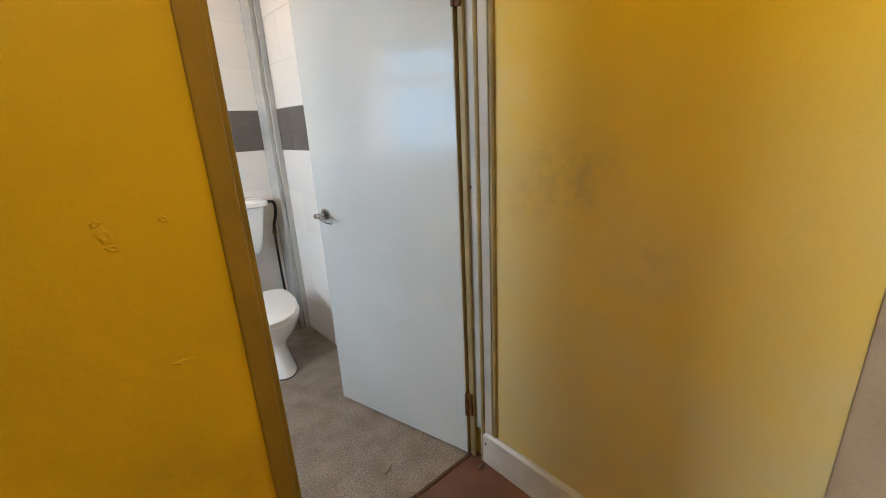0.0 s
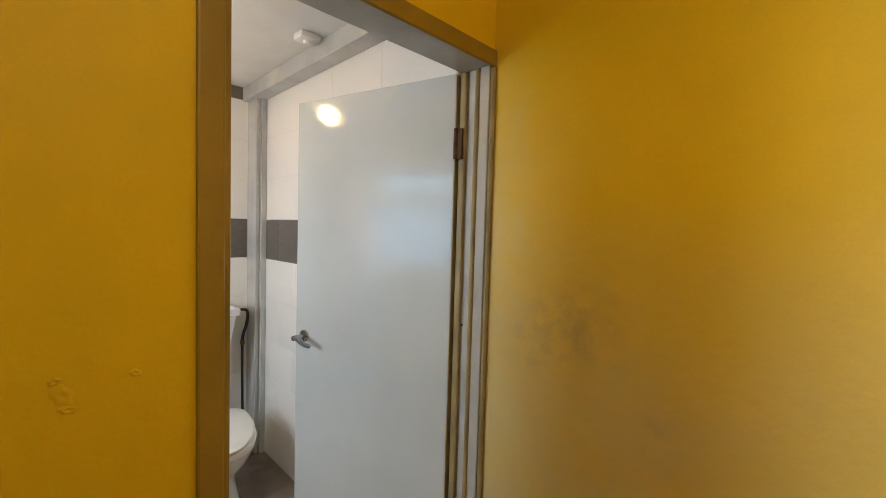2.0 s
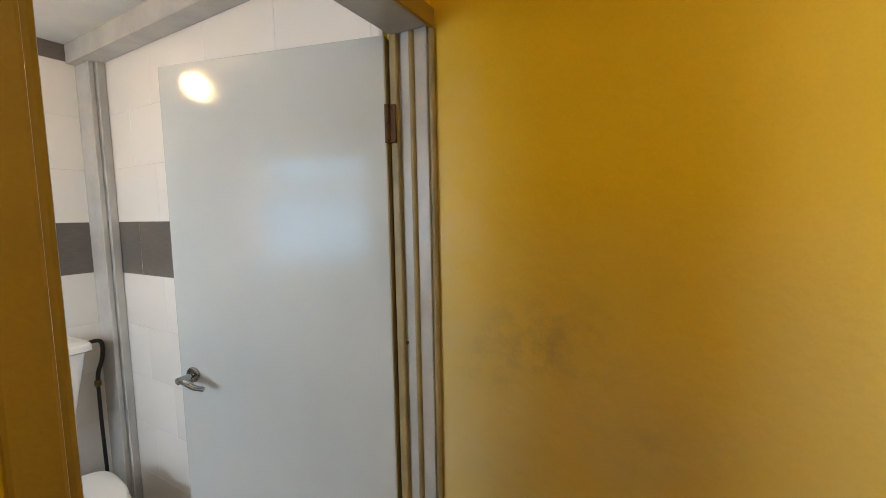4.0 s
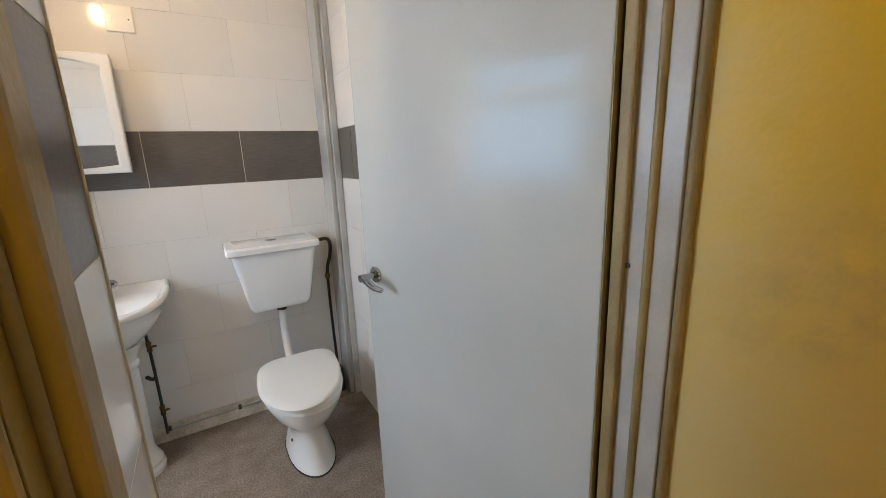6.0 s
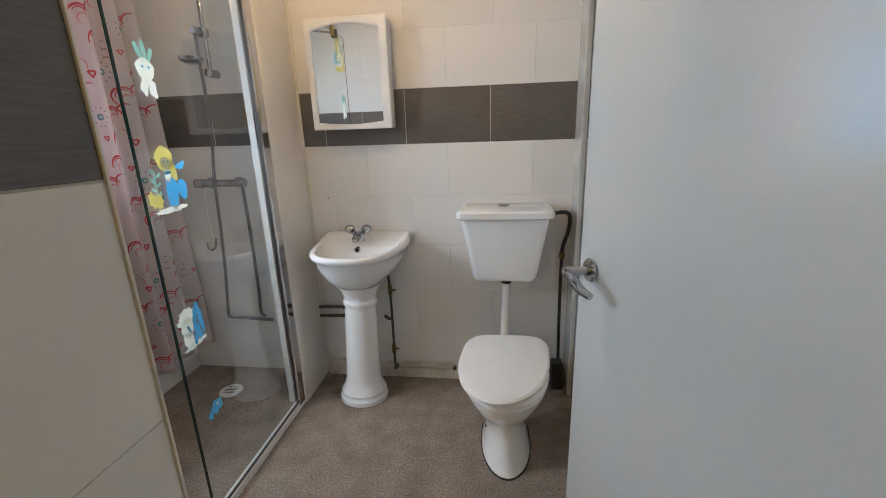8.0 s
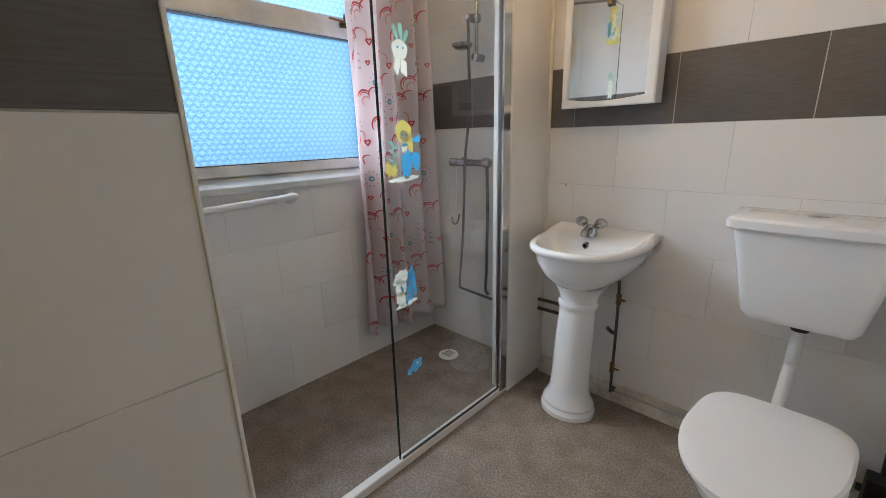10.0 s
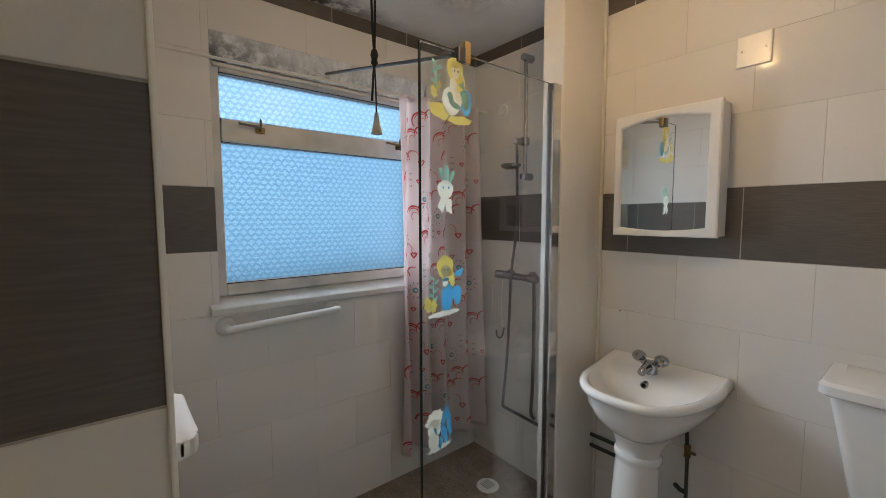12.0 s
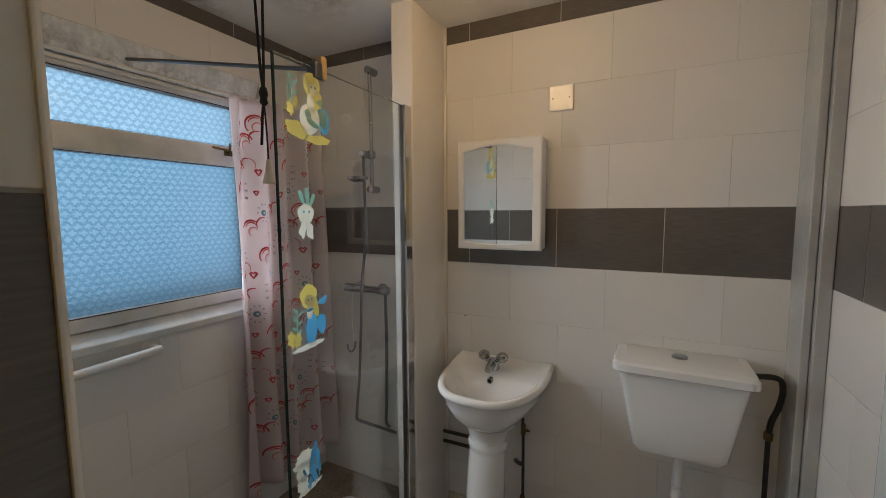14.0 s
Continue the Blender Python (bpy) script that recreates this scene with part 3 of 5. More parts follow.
part("door_stop", box((HALL_X - 0.030, 0.530, 0.0), (HALL_X - 0.0165, 0.556, 1.99), 0.005), tan_edge, lining, "brown grimy door stop")
part("screw_head", lathe([(0.005, -0.002), (0.005, 0.002), (0.003, 0.003)], (HALL_X - 0.018, 0.528, 1.150), "x", 12), dull_chrome, lining)
part("latch_jamb", box((0.1990, DOOR_Y, 0.0), (0.2058, 0.4795, 2.0115), 0.001), beige_lining, lining, "beige gloss painted jamb")
part("latch_rebate", box((0.1990, 0.480, 0.0), (0.234, 0.5405, 2.0115), 0.008), beige_lining, lining, "olive beige painted jamb")
part("latch_bead", tube([(0.210, 0.476, 0.0), (0.210, 0.476, 1.985)], 0.006, smooth=False), tan_edge, lining, "", True)
part("latch_architrave", box((0.160, DOOR_Y - 0.014, 0.0), (0.2060, DOOR_Y - 0.0005, 1.984), 0.005), beige_lining, lining, "beige painted architrave")
part("head_architrave", box((0.160, DOOR_Y - 0.014, 1.985), (HALL_X - 0.001, DOOR_Y + 0.001, 2.036), 0.006), beige_lining, lining, "beige painted architrave")
part("head", box((0.2345, DOOR_Y + 0.002, 1.990), (HALL_X - 0.017, 0.556, 2.0115), 0.003), grey_lining, lining)
setting("threshold", box((0.24, 0.548, -0.01), (HALL_X - 0.03, 0.564, 0.004), 0.002), rust, "thin dark threshold strip", "threshold")

# ---- the door ----
door = thing("door_1", "grey gloss flush door standing open into the bathroom", "door", "structure")
HINGE, FREE = Vector((0.950, 0.562, 0)), Vector((0.759, 1.297, 0))
WIDE = (FREE - HINGE).length
DOOR_TURN = math.degrees(math.atan2(FREE.y - HINGE.y, FREE.x - HINGE.x))
door.matrix_basis = pose(HINGE.x, HINGE.y, 0, 0, 0, DOOR_TURN)
part("leaf", box((0, -0.040, 0.010), (WIDE, 0, 1.986), 0.0025), grey_gloss, door)
part("leaf_edge", box((-0.002, -0.038, 0.012), (-0.0002, -0.002, 1.984)), tan_edge, door, "grimy unpainted hinge edge")
HX, HZ = WIDE - 0.055, 1.000
handle = part("door_handle", lathe([(0.024, 0.0), (0.0255, 0.003), (0.0255, 0.007), (0.022, 0.010), (0.0, 0.0105)], (HX, 0, HZ), "y", 28), shower_chrome, door, "chrome lever handle on a round rose", True)
part("neck", lathe([(0.0105, 0.008), (0.0095, 0.03), (0.0115, 0.050), (0.0115, 0.062), (0.0, 0.066)], (HX, 0, HZ), "y", 16), shower_chrome, handle, "", True)
part("lever", tube([(HX + 0.004, 0.057, HZ), (HX - 0.03, 0.060, HZ - 0.002), (HX - 0.054, 0.053, HZ - 0.018), (HX - 0.080, 0.042, HZ - 0.026)], lambda t: 0.0110 - 0.003 * abs(t - 0.45) * 2), shower_chrome, handle, "", True)
back_handle = part("inner_handle", lathe([(0.024, -0.040), (0.0255, -0.043), (0.0255, -0.047), (0.0, -0.0505)], (HX, 0, HZ), "y", 24), shower_chrome, door, "", True)
part("inner_lever", tube([(HX, -0.045, HZ), (HX, -0.085, HZ), (HX - 0.05, -0.09, HZ - 0.012), (HX - 0.10, -0.088, HZ - 0.022)], 0.009), shower_chrome, back_handle, "", True)
for z in (0.26, 1.755):
    h = part("hinge", lathe([(0.0065, z - 0.05), (0.0065, z + 0.05)], (-0.006, 0.006, 0), "z", 12), rust, door, "rusty steel butt hinge", True)
    part("hinge_leaf", box((-0.0285, -0.030, z - 0.05), (-0.0035, 0.004, z + 0.05), 0.001), rust, h)

# ---- window ----
window = thing("window_1", "white painted window with blue-lit patterned obscure glass", "window", "structure")
FX0, FX1 = -1.283, -1.220
Y0, Y1, Z0, Z1 = WIN
F0, F1 = 2.006, 1.083
def rail(name, y0, y1, z0, z1, x0=FX0, x1=FX1, bevel=0.006):
    return part(name, box((x0, y0, z0), (x1, y1, z1), bevel), window_paint, window)
rail("frame_stile", Y0 + 0.001, Y0 + 0.036, F1, F0)
rail("frame_stile", Y1 - 0.036, Y1 - 0.001, F1, F0)
rail("top_rail", Y0 + 0.037, Y1 - 0.037, 1.966, F0)
rail("bottom_rail", Y0 + 0.037, Y1 - 0.037, F1, 1.133)
rail("transom", Y0 + 0.037, Y1 - 0.037, 1.700, 1.790, FX0, FX1 + 0.008)
rail("top_bead", Y0 + 0.012, Y1 - 0.012, 1.984, 1.998, FX1 + 0.001, FX1 + 0.014, 0.004)
def pane(y0, y1, z0, z1, glass):
    p = part("pane", box((-1.260, y0, z0), (-1.254, y1, z1)), glass, window, "patterned obscure glass pane")
    p.visible_shadow = False
    for a, b, c, d in ((y0, y1, z1 - 0.004, z1), (y0, y1, z0, z0 + 0.004)):
        part("glazing_seal", box((-1.252, a, c), (-1.2215, b, d)), dark_gap, window)
pane(Y0 + 0.034, Y1 - 0.034, 1.131, 1.702, obscured_glass)
pane(Y0 + 0.034, Y1 - 0.034, 1.788, 1.968, upper_glass)
part("soffit", prism([(-1.298, 2.008), (FX1 - 0.002, 2.010), (WINDOW_X - 0.0012, 2.1035), (WINDOW_X - 0.0012, 2.1055), (-1.298, 2.1055)], "y", Y0 + 0.001, Y1 - 0.001), mould_plaster, window, "mouldy flaking soffit")
part("sill", prism([(-1.298, 1.042), (WINDOW_X - 0.001, 1.041), (WINDOW_X + 0.001, 1.018), (WINDOW_X + 0.028, 1.018), (WINDOW_X + 0.030, 1.022), (WINDOW_X + 0.030, 1.046), (WINDOW_X + 0.024, 1.051), (FX1 - 0.02, 1.0825), (-1.298, 1.0825)], "y", Y0 - 0.035, Y1 + 0.02, 0.002), window_paint, window, "white painted sloping sill")
for y in (1.185, 1.86):
    c = part("catch", box((FX1 + 0.0085, y - 0.018, 1.746), (FX1 + 0.016, y + 0.018, 1.770), 0.002), brass, window, "tarnished metal window catch")
    part("catch_arm", tube([(FX1 + 0.014, y, 1.760), (FX1 + 0.030, y - 0.005, 1.766), (FX1 + 0.032, y - 0.045, 1.770), (FX1 + 0.030, y - 0.085, 1.773)], 0.005), dull_chrome if y < 1.5 else brass, c, "", True)
    part("catch_pin", lathe([(0.004, 1.753), (0.005, 1.793), (0.002, 1.803)], (FX1 + 0.026, y, 0), "z", 10), brass, c, "", True)

setting("backdrop", box((-9.2, -12, -0.3), (-9.0, 16, 1.6)), outside, "weathered garden wall beyond the window", "garden wall")
setting("ground", box((-60, -60, -0.5), (60, 60, -0.3)), material("worn_paving", (0.22, 0.21, 0.2), 0.9, bump=0.003, vary=0.2, vary_scale=1.0, fine=0.1), "grey outdoor ground beyond the walls", "ground")

# ---- grab rail under the window ----
grab = thing("grab_rail", "white plastic grab rail with round end plates on the tiles", "grab rail")
gz0, gz1 = 0.966, 0.982
part("tube_bar", tube([(WINDOW_X + 0.012, 1.022, gz0), (WINDOW_X + 0.050, 1.024, gz0), (WINDOW_X + 0.062, 1.042, gz0), (WINDOW_X + 0.062, 1.24, (gz0 + gz1) / 2), (WINDOW_X + 0.062, 1.452, gz1), (WINDOW_X + 0.050, 1.470, gz1), (WINDOW_X + 0.012, 1.472, gz1)], 0.0155, 14), plastic, grab, "", True)
for y, z in ((1.022, gz0), (1.472, gz1)):
    part("end_plate", lathe([(0.037, 0.0), (0.037, 0.005), (0.030, 0.012), (0.018, 0.016)], (WINDOW_X + 0.0005, y, z), "x", 24), plastic, grab, "", True)

# small shelf on the end wall
shelf = thing("soap_shelf", "small rounded white plastic shelf on the tiled wall", "shelf")
out = [(0.10, END_Y + 0.0005), (0.10, END_Y + 0.035)] + [(0.075 + 0.025 * math.cos(a), END_Y + 0.045 + 0.025 * math.sin(a)) for a in np.linspace(0, math.pi / 2, 6)] + [(-0.09, END_Y + 0.07), (-0.12, END_Y + 0.04), (-0.12, END_Y + 0.0005)]
part("tray", prism([(u - 0.185, END_Y + (v - END_Y) * 0.8) for u, v in out], "z", 1.045, 1.075, 0.006), plastic, shelf, "", True)

# ---- shower screen ----
GX = -0.395
screen = thing("shower_screen", "frameless clear glass shower screen with a chrome wall profile", "shower screen")
g = part("glass_panel", prism([(1.415, 0.035), (2.055, 0.035), (2.055, 1.910), (1.415, 1.910)], "x", GX - 0.003, GX + 0.003), clear_glass, screen, "clear glass panel")
g.visible_shadow = False
part("glass_edge", box((GX - 0.0031, 1.4095, 0.035), (GX + 0.0031, 1.4145, 1.910)), material("dark_green_glass_edge", (0.01, 0.03, 0.028), 0.15), screen, "dark glass edge")
part("top_edge", box((GX - 0.0031, 1.4095, 1.9105), (GX + 0.0031, 2.03, 1.9130)), material("grey_glass_edge", (0.12, 0.16, 0.16), 0.2), screen, "")
part("wall_profile", box((GX - 0.016, 2.030, 0.02), (GX + 0.018, 2.0815, 1.914), 0.004), chrome, screen, "chrome wall profile")
part("profile_groove", box((GX - 0.006, 2.0285, 0.02), (GX + 0.008, 2.0305, 1.912)), dull_chrome, screen)
part("floor_track", box((GX - 0.020, END_Y + 0.42, -0.01), (GX + 0.014, 2.0815, 0.034), 0.004), plastic, screen, "white floor threshold strip")
part("track_gasket", box((GX + 0.0035, 1.42, 0.033), (GX + 0.010, 2.028, 0.044), 0.002), dull_chrome, screen)
brace = part("brace_bar", tube([(GX, 1.565, 1.908), (-0.80, 1.512, 1.975), (WINDOW_X + 0.002, 1.465, 2.038)], 0.0065, smooth=False), dull_chrome, screen, "flat metal brace to the wall", True)
part("brace_clamp", box((GX - 0.02, 1.548, 1.880), (GX + 0.02, 1.578, 1.926), 0.003), dull_chrome, brace)
clip = thing("peg_clip", "tan wooden peg clipped on the glass edge", "peg")
part("peg", box((GX - 0.011, 1.582, 1.885), (GX + 0.011, 1.606, 1.952), 0.003), wood_clip, clip)


# ---- stickers on the glass: plain coloured shapes ----
def blob(bm, cy, cz, ry, rz, x, turn=0.0, seg=22, wave=0.0, k=5):
    vs = []
    for i in range(seg):
        a = 2 * math.pi * i / seg
        r = 1 + wave * math.sin(k * a)
        u, v = r * ry * math.cos(a), r * rz * math.sin(a)
        vs.append((cy + u * math.cos(turn) - v * math.sin(turn), cz + u * math.sin(turn) + v * math.cos(turn)))
    return loft([[(x, u, v) for u, v in vs], [(x + 0.0003, u, v) for u, v in vs]], bm)


def sticker(y, z, size, layers, label):
    s = thing("glass_sticker", label, "sticker", "", "stickers on the shower screen")
    lift = GX + 0.0034
    for mat, shapes in layers:
        for dy, dz, ry, rz, turn, wave, k in shapes:
            part("coloured_shape", blob(bmesh.new(), y + dy * size, z + dz * size, ry * size, rz * size, lift, turn, wave=wave, k=k), mat, s)
            lift += 0.0004


def frond(y, z, tall, lean, n=5):
    """A stalk of small leaves, as offsets of one sticker."""
    out = [(y + lean * 0.5, z + tall / 2, 0.014, tall / 2, -lean, 0.0, 3)]
    for i in range(n):
        f = (i + 0.5) / n
        side = -1 if i % 2 else 1
        out.append((y + lean * f + side * 0.05, z + tall * f, 0.05, 0.022, side * 0.6, 0.15, 3))
    return out


def sand(y, z, half, lean=0.0):
    return [(y, z, half, 0.055, lean, 0.10, 9), (y - half * 0.6, z + 0.045, half * 0.34, 0.045, 0.2, 0.2, 5), (y + half * 0.5, z - 0.02, half * 0.4, 0.05, -0.2, 0.15, 6)]


sticker(1.530, 1.792, 0.205, [
    (sticker_green, frond(-0.30, -0.02, 0.40, 0.02, 6)),
    (sticker_yellow, [(-0.34, -0.08, 0.06, 0.09, 0.3, 0.25, 6), (-0.25, 0.02, 0.045, 0.07, -0.3, 0.25, 5), (-0.24, -0.34, 0.20, 0.11, -0.25, 0.10, 5), (0.16, -0.43, 0.24, 0.065, 0.05, 0.10, 6), (0.06, 0.30, 0.155, 0.19, 0.0, 0.05, 3), (0.16, 0.06, 0.085, 0.20, -0.15, 0.08, 3)]),
    (sticker_blue, [(0.27, -0.14, 0.12, 0.19, 0.15, 0.06, 3)]),
    (sticker_green, [(0.26, -0.12, 0.085, 0.14, 0.15, 0.05, 3), (0.20, 0.10, 0.05, 0.05, 0.6, 0.3, 3)]),
    (sticker_white, [(-0.01, -0.17, 0.19, 0.21, -0.25, 0.04, 3), (0.02, 0.04, 0.075, 0.15, 0.1, 0.05, 2), (0.06, 0.27, 0.092, 0.095, 0.0, 0.03, 3)]),
    (sticker_green, [(0.05, -0.22, 0.13, 0.045, -0.3, 0.08, 3), (-0.04, -0.12, 0.05, 0.09, 0.5, 0.10, 3)]),
    (sticker_yellow, [(0.05, 0.38, 0.10, 0.055, 0.1, 0.06, 3)]),
    (print_grey, [(0.03, 0.28, 0.014, 0.018, 0, 0, 3), (0.10, 0.28, 0.014, 0.018, 0, 0, 3)])], "yellow and blue sea themed vinyl sticker")
sticker(1.499, 1.183, 0.195, [
    (sticker_green, frond(-0.22, -0.22, 0.40, 0.03, 6)),
    (sticker_yellow, [(-0.33, -0.26, 0.07, 0.12, 0.2, 0.25, 6), (-0.22, -0.30, 0.07, 0.11, -0.2, 0.25, 7), (0.02, 0.32, 0.17, 0.18, 0.1, 0.06, 5), (0.14, 0.14, 0.07, 0.16, 0.3, 0.08, 3)]),
    (sticker_blue, [(0.06, -0.20, 0.115, 0.25, -0.08, 0.04, 3), (0.27, -0.16, 0.095, 0.16, 0.1, 0.06, 3), (0.31, 0.20, 0.10, 0.05, 0.4, 0.2, 3)]),
    (sticker_white, [(0.02, 0.26, 0.095, 0.085, 0.0, 0.03, 4), (0.02, 0.08, 0.06, 0.12, 0.0, 0.05, 4), (-0.02, -0.44, 0.33, 0.045, 0.05, 0.14, 9)]),
    (sticker_blue, [(0.02, 0.11, 0.075, 0.026, 0.0, 0.1, 2), (-0.01, 0.27, 0.014, 0.018, 0, 0, 3), (0.06, 0.27, 0.014, 0.018, 0, 0, 3)])], "yellow and blue sea themed vinyl sticker")
sticker(1.506, 1.482, 0.130, [
    (sticker_green, [(0.06, 0.42, 0.06, 0.22, 0.1, 0.15, 3), (-0.10, 0.38, 0.05, 0.20, 0.4, 0.15, 3), (0.2, 0.34, 0.05, 0.18, -0.4, 0.15, 3)]),
    (sticker_white, [(0.0, 0.04, 0.24, 0.22, 0, 0.05, 5), (-0.10, -0.30, 0.10, 0.20, -0.2, 0.2, 4), (0.10, -0.34, 0.10, 0.20, 0.2, 0.2, 4)]),
    (sticker_blue, [(-0.07, 0.08, 0.03, 0.03, 0, 0, 3), (0.09, 0.08, 0.03, 0.03, 0, 0, 3)])], "small white and green vinyl sticker")
sticker(1.481, 0.722, 0.150, [
    (sticker_white, [(-0.10, 0.26, 0.22, 0.17, 0.2, 0.14, 9), (-0.30, 0.16, 0.10, 0.05, -0.3, 0.1, 3), (-0.14, 0.02, 0.17, 0.22, -0.1, 0.12, 10), (-0.16, -0.25, 0.14, 0.18, 0.2, 0.12, 8), (0.0, -0.42, 0.34, 0.06, 0.12, 0.2, 9)]),
    (sticker_blue, [(0.12, 0.22, 0.06, 0.24, -0.3, 0.22, 5), (0.25, 0.08, 0.06, 0.36, 0.12, 0.2, 6), (0.12, -0.14, 0.07, 0.24, 0.3, 0.22, 5), (0.02, -0.32, 0.05, 0.13, -0.2, 0.2, 4), (-0.12, -0.02, 0.03, 0.10, 0.4, 0.1, 3)])], "white and blue sea themed vinyl sticker")
sticker(1.511, 0.400, 0.085, [(sticker_blue, [(0.05, 0.0, 0.35, 0.28, 0.4, 0.16, 5), (-0.35, -0.2, 0.14, 0.16, 0, 0.2, 4)]), (sticker_white, [(0.1, 0.08, 0.08, 0.08, 0, 0, 3)])], "small blue fish-like vinyl sticker")

# ---- shower curtain ----
curtain = thing("shower_curtain", "white shower curtain printed with red hearts and swirls", "curtain")
CY0, CY1, CZ0, CZ1 = 1.790, 2.325, 0.175, 1.992
def drape(s, z):
    """The cloth at s across its width (0 to 1) and height z."""
    k = (z - CZ0) / (CZ1 - CZ0)
    fold = 0.030 + 0.016 * (1 - k)
    y = CY0 + (CY1 - CY0) * s * (1 - 0.10 * k) + 0.012 * math.sin(17 * s + 2) + 0.02 * (1 - k) * (s - 0.3)
    x = -1.103 + fold * math.sin(2 * math.pi * (4.3 * s + 0.12 * math.sin(3 * k))) + 0.010 * math.sin(31 * s + 4 * k) + 0.03 * s
    return Vector((x, y, z))
def drape_normal(s, z):
    a, b = drape(s + 0.004, z) - drape(s - 0.004, z), drape(s, z + 0.005) - drape(s, z - 0.005)
    n = a.cross(b).normalized()
    return n if n.x > 0 else -n
bm = bmesh.new()
rows = []
for j in range(61):
    row = []
    for i in range(121):
        s = i / 120
        z = CZ0 + (CZ1 - CZ0) * j / 60 + 0.012 * math.sin(9 * s) * (1 - j / 60)
        row.append(bm.verts.new(drape(s, z)))
    rows.append(row)
for j in range(60):
    for i in range(120):
        bm.faces.new((rows[j][i], rows[j][i + 1], rows[j + 1][i + 1], rows[j + 1][i]))
cloth = part("cloth", bm, curtain_cloth, curtain, "", True)
thick = cloth.modifiers.new("thickness", "SOLIDIFY")
thick.thickness, thick.offset = 0.0008, 0
prints = {m.name: (bmesh.new(), m) for m in (print_red, print_pink, print_teal, print_grey)}
SPAN = 0.95   # metres of cloth across its folds
def ribbon(mat, pts, w):
    """A printed stroke laid on the cloth, along points in cloth metres."""
    bm = prints[mat.name][0]
    for side in (1, -1):
        prev = None
        for i, (u, z) in enumerate(pts):
            u2, z2 = pts[min(i + 1, len(pts) - 1)]
            u1, z1 = pts[max(i - 1, 0)]
            d = Vector((u2 - u1, z2 - z1)).normalized() * w / 2 * (1 - 0.5 * abs(2 * i / (len(pts) - 1) - 1))
            pair = []
            for a, b in ((u - d.y, z + d.x), (u + d.y, z - d.x)):
                s = min(max(a / SPAN, 0.0), 1.0)
                pair.append(bm.verts.new(drape(s, b) + side * 0.0018 * drape_normal(s, b)))
            if prev:
                bm.faces.new((prev[0], prev[1], pair[1], pair[0]))
            prev = pair
def arc(mat, u, z, r, a0, a1, w, n=9, grow=0.0):
    ribbon(mat, [(u + (r + grow * i / n) * math.cos(a0 + (a1 - a0) * i / n), z + (r + grow * i / n) * math.sin(a0 + (a1 - a0) * i / n)) for i in range(n + 1)], w)
def heart(mat, u, z, r):
    for side in (-1, 1):
        ribbon(mat, [(u, z - r), (u + side * r * 0.6, z - 0.1 * r), (u + side * r * 0.85, z + 0.45 * r), (u + side * r * 0.4, z + 0.75 * r), (u, z + 0.35 * r)], r * 0.7)
rng = random.Random(7)
for row in range(18):
    z = CZ0 + 0.06 + row * 0.097
    for col in range(7):
        u = 0.05 + col * 0.135 + (0.065 if row % 2 else 0) + rng.uniform(-0.02, 0.02)
        if u > SPAN - 0.05:
            continue
        zz = z + rng.uniform(-0.02, 0.02)
        kind = (row * 2 + col) % 5
        if kind in (0, 3):
            arc(print_red, u, zz, 0.040, rng.uniform(0, 1), rng.uniform(2.8, 4.0), 0.010)
            arc(print_red, u, zz + 0.004, 0.026, rng.uniform(0, 1), rng.uniform(2.4, 3.4), 0.006)
            arc(print_pink, u + 0.01, zz - 0.01, 0.016, 0.3, 4.2, 0.007, grow=0.008)
            arc(print_red, u + 0.055, zz + 0.02, 0.032, 1.2, 3.6, 0.008)
        elif kind == 1:
            heart(print_red, u, zz, 0.016)
            arc(print_pink, u - 0.04, zz + 0.03, 0.03, -0.5, 1.6, 0.006)
        elif kind == 2:
            arc(print_teal, u, zz, 0.010, 0, 6.2, 0.012)
            for k in range(10):
                a = 0.628 * k
                ribbon(print_grey, [(u + 0.026 * math.cos(a), zz + 0.034 * math.sin(a)), (u + 0.030 * math.cos(a), zz + 0.039 * math.sin(a)), (u + 0.034 * math.cos(a), zz + 0.044 * math.sin(a))], 0.006)
        else:
            for k in range(5):
                arc(print_grey, u, zz - 0.03 + 0.016 * k, 0.008, 0.2 + (k % 2) * math.pi, 2.9 + (k % 2) * math.pi, 0.004, 5)
            heart(print_red, u + 0.045, zz, 0.012)
for name, (bm, mat) in prints.items():
    tagged(part("printed_pattern", bm, mat, cloth, "printed " + name.split("_")[0] + " pattern", True), kind="stuff")
rod = thing("curtain_rail", "thin white curtain rail across the window wall", "curtain rail")
part("rail_tube", tube([(-1.123, END_Y + 0.001, 1.980), (-1.110, 1.5, 1.988), (-1.093, BASIN_Y - 0.001, 1.995)], 0.0055, smooth=False), white_trim, rod, "", True)
for i in range(8):
    y = 1.825 + 0.06 * i
    part("ring", lathe([(0.0085, -0.002), (0.0125, -0.002), (0.0125, 0.002), (0.0085, 0.002), (0.0085, -0.002)], (-1.103, y, 1.992), "y", 14, caps=(False, False)), plastic, rod, "", True)

# ---- shower fittings ----
shower = thing("shower_mixer", "chrome bar shower mixer with riser rail and hose", "shower")
SY = BASIN_Y - 0.045
RX = -0.770
part("riser", tube([(RX, SY, 1.60), (RX, SY, 2.205)], 0.0095, smooth=False), shower_chrome, shower, "", True)
for z in (1.605, 2.192):
    part("bracket", lathe([(0.018, SY - 0.02), (0.019, SY + 0.01), (0.019, BASIN_Y - 0.0005)], (RX, 0, z), "y", 20), shower_chrome, shower, "", True)
part("slider", box((RX - 0.020, SY - 0.025, 1.758), (RX + 0.020, SY + 0.016, 1.802), 0.012, 3), shower_chrome, shower, "", True)
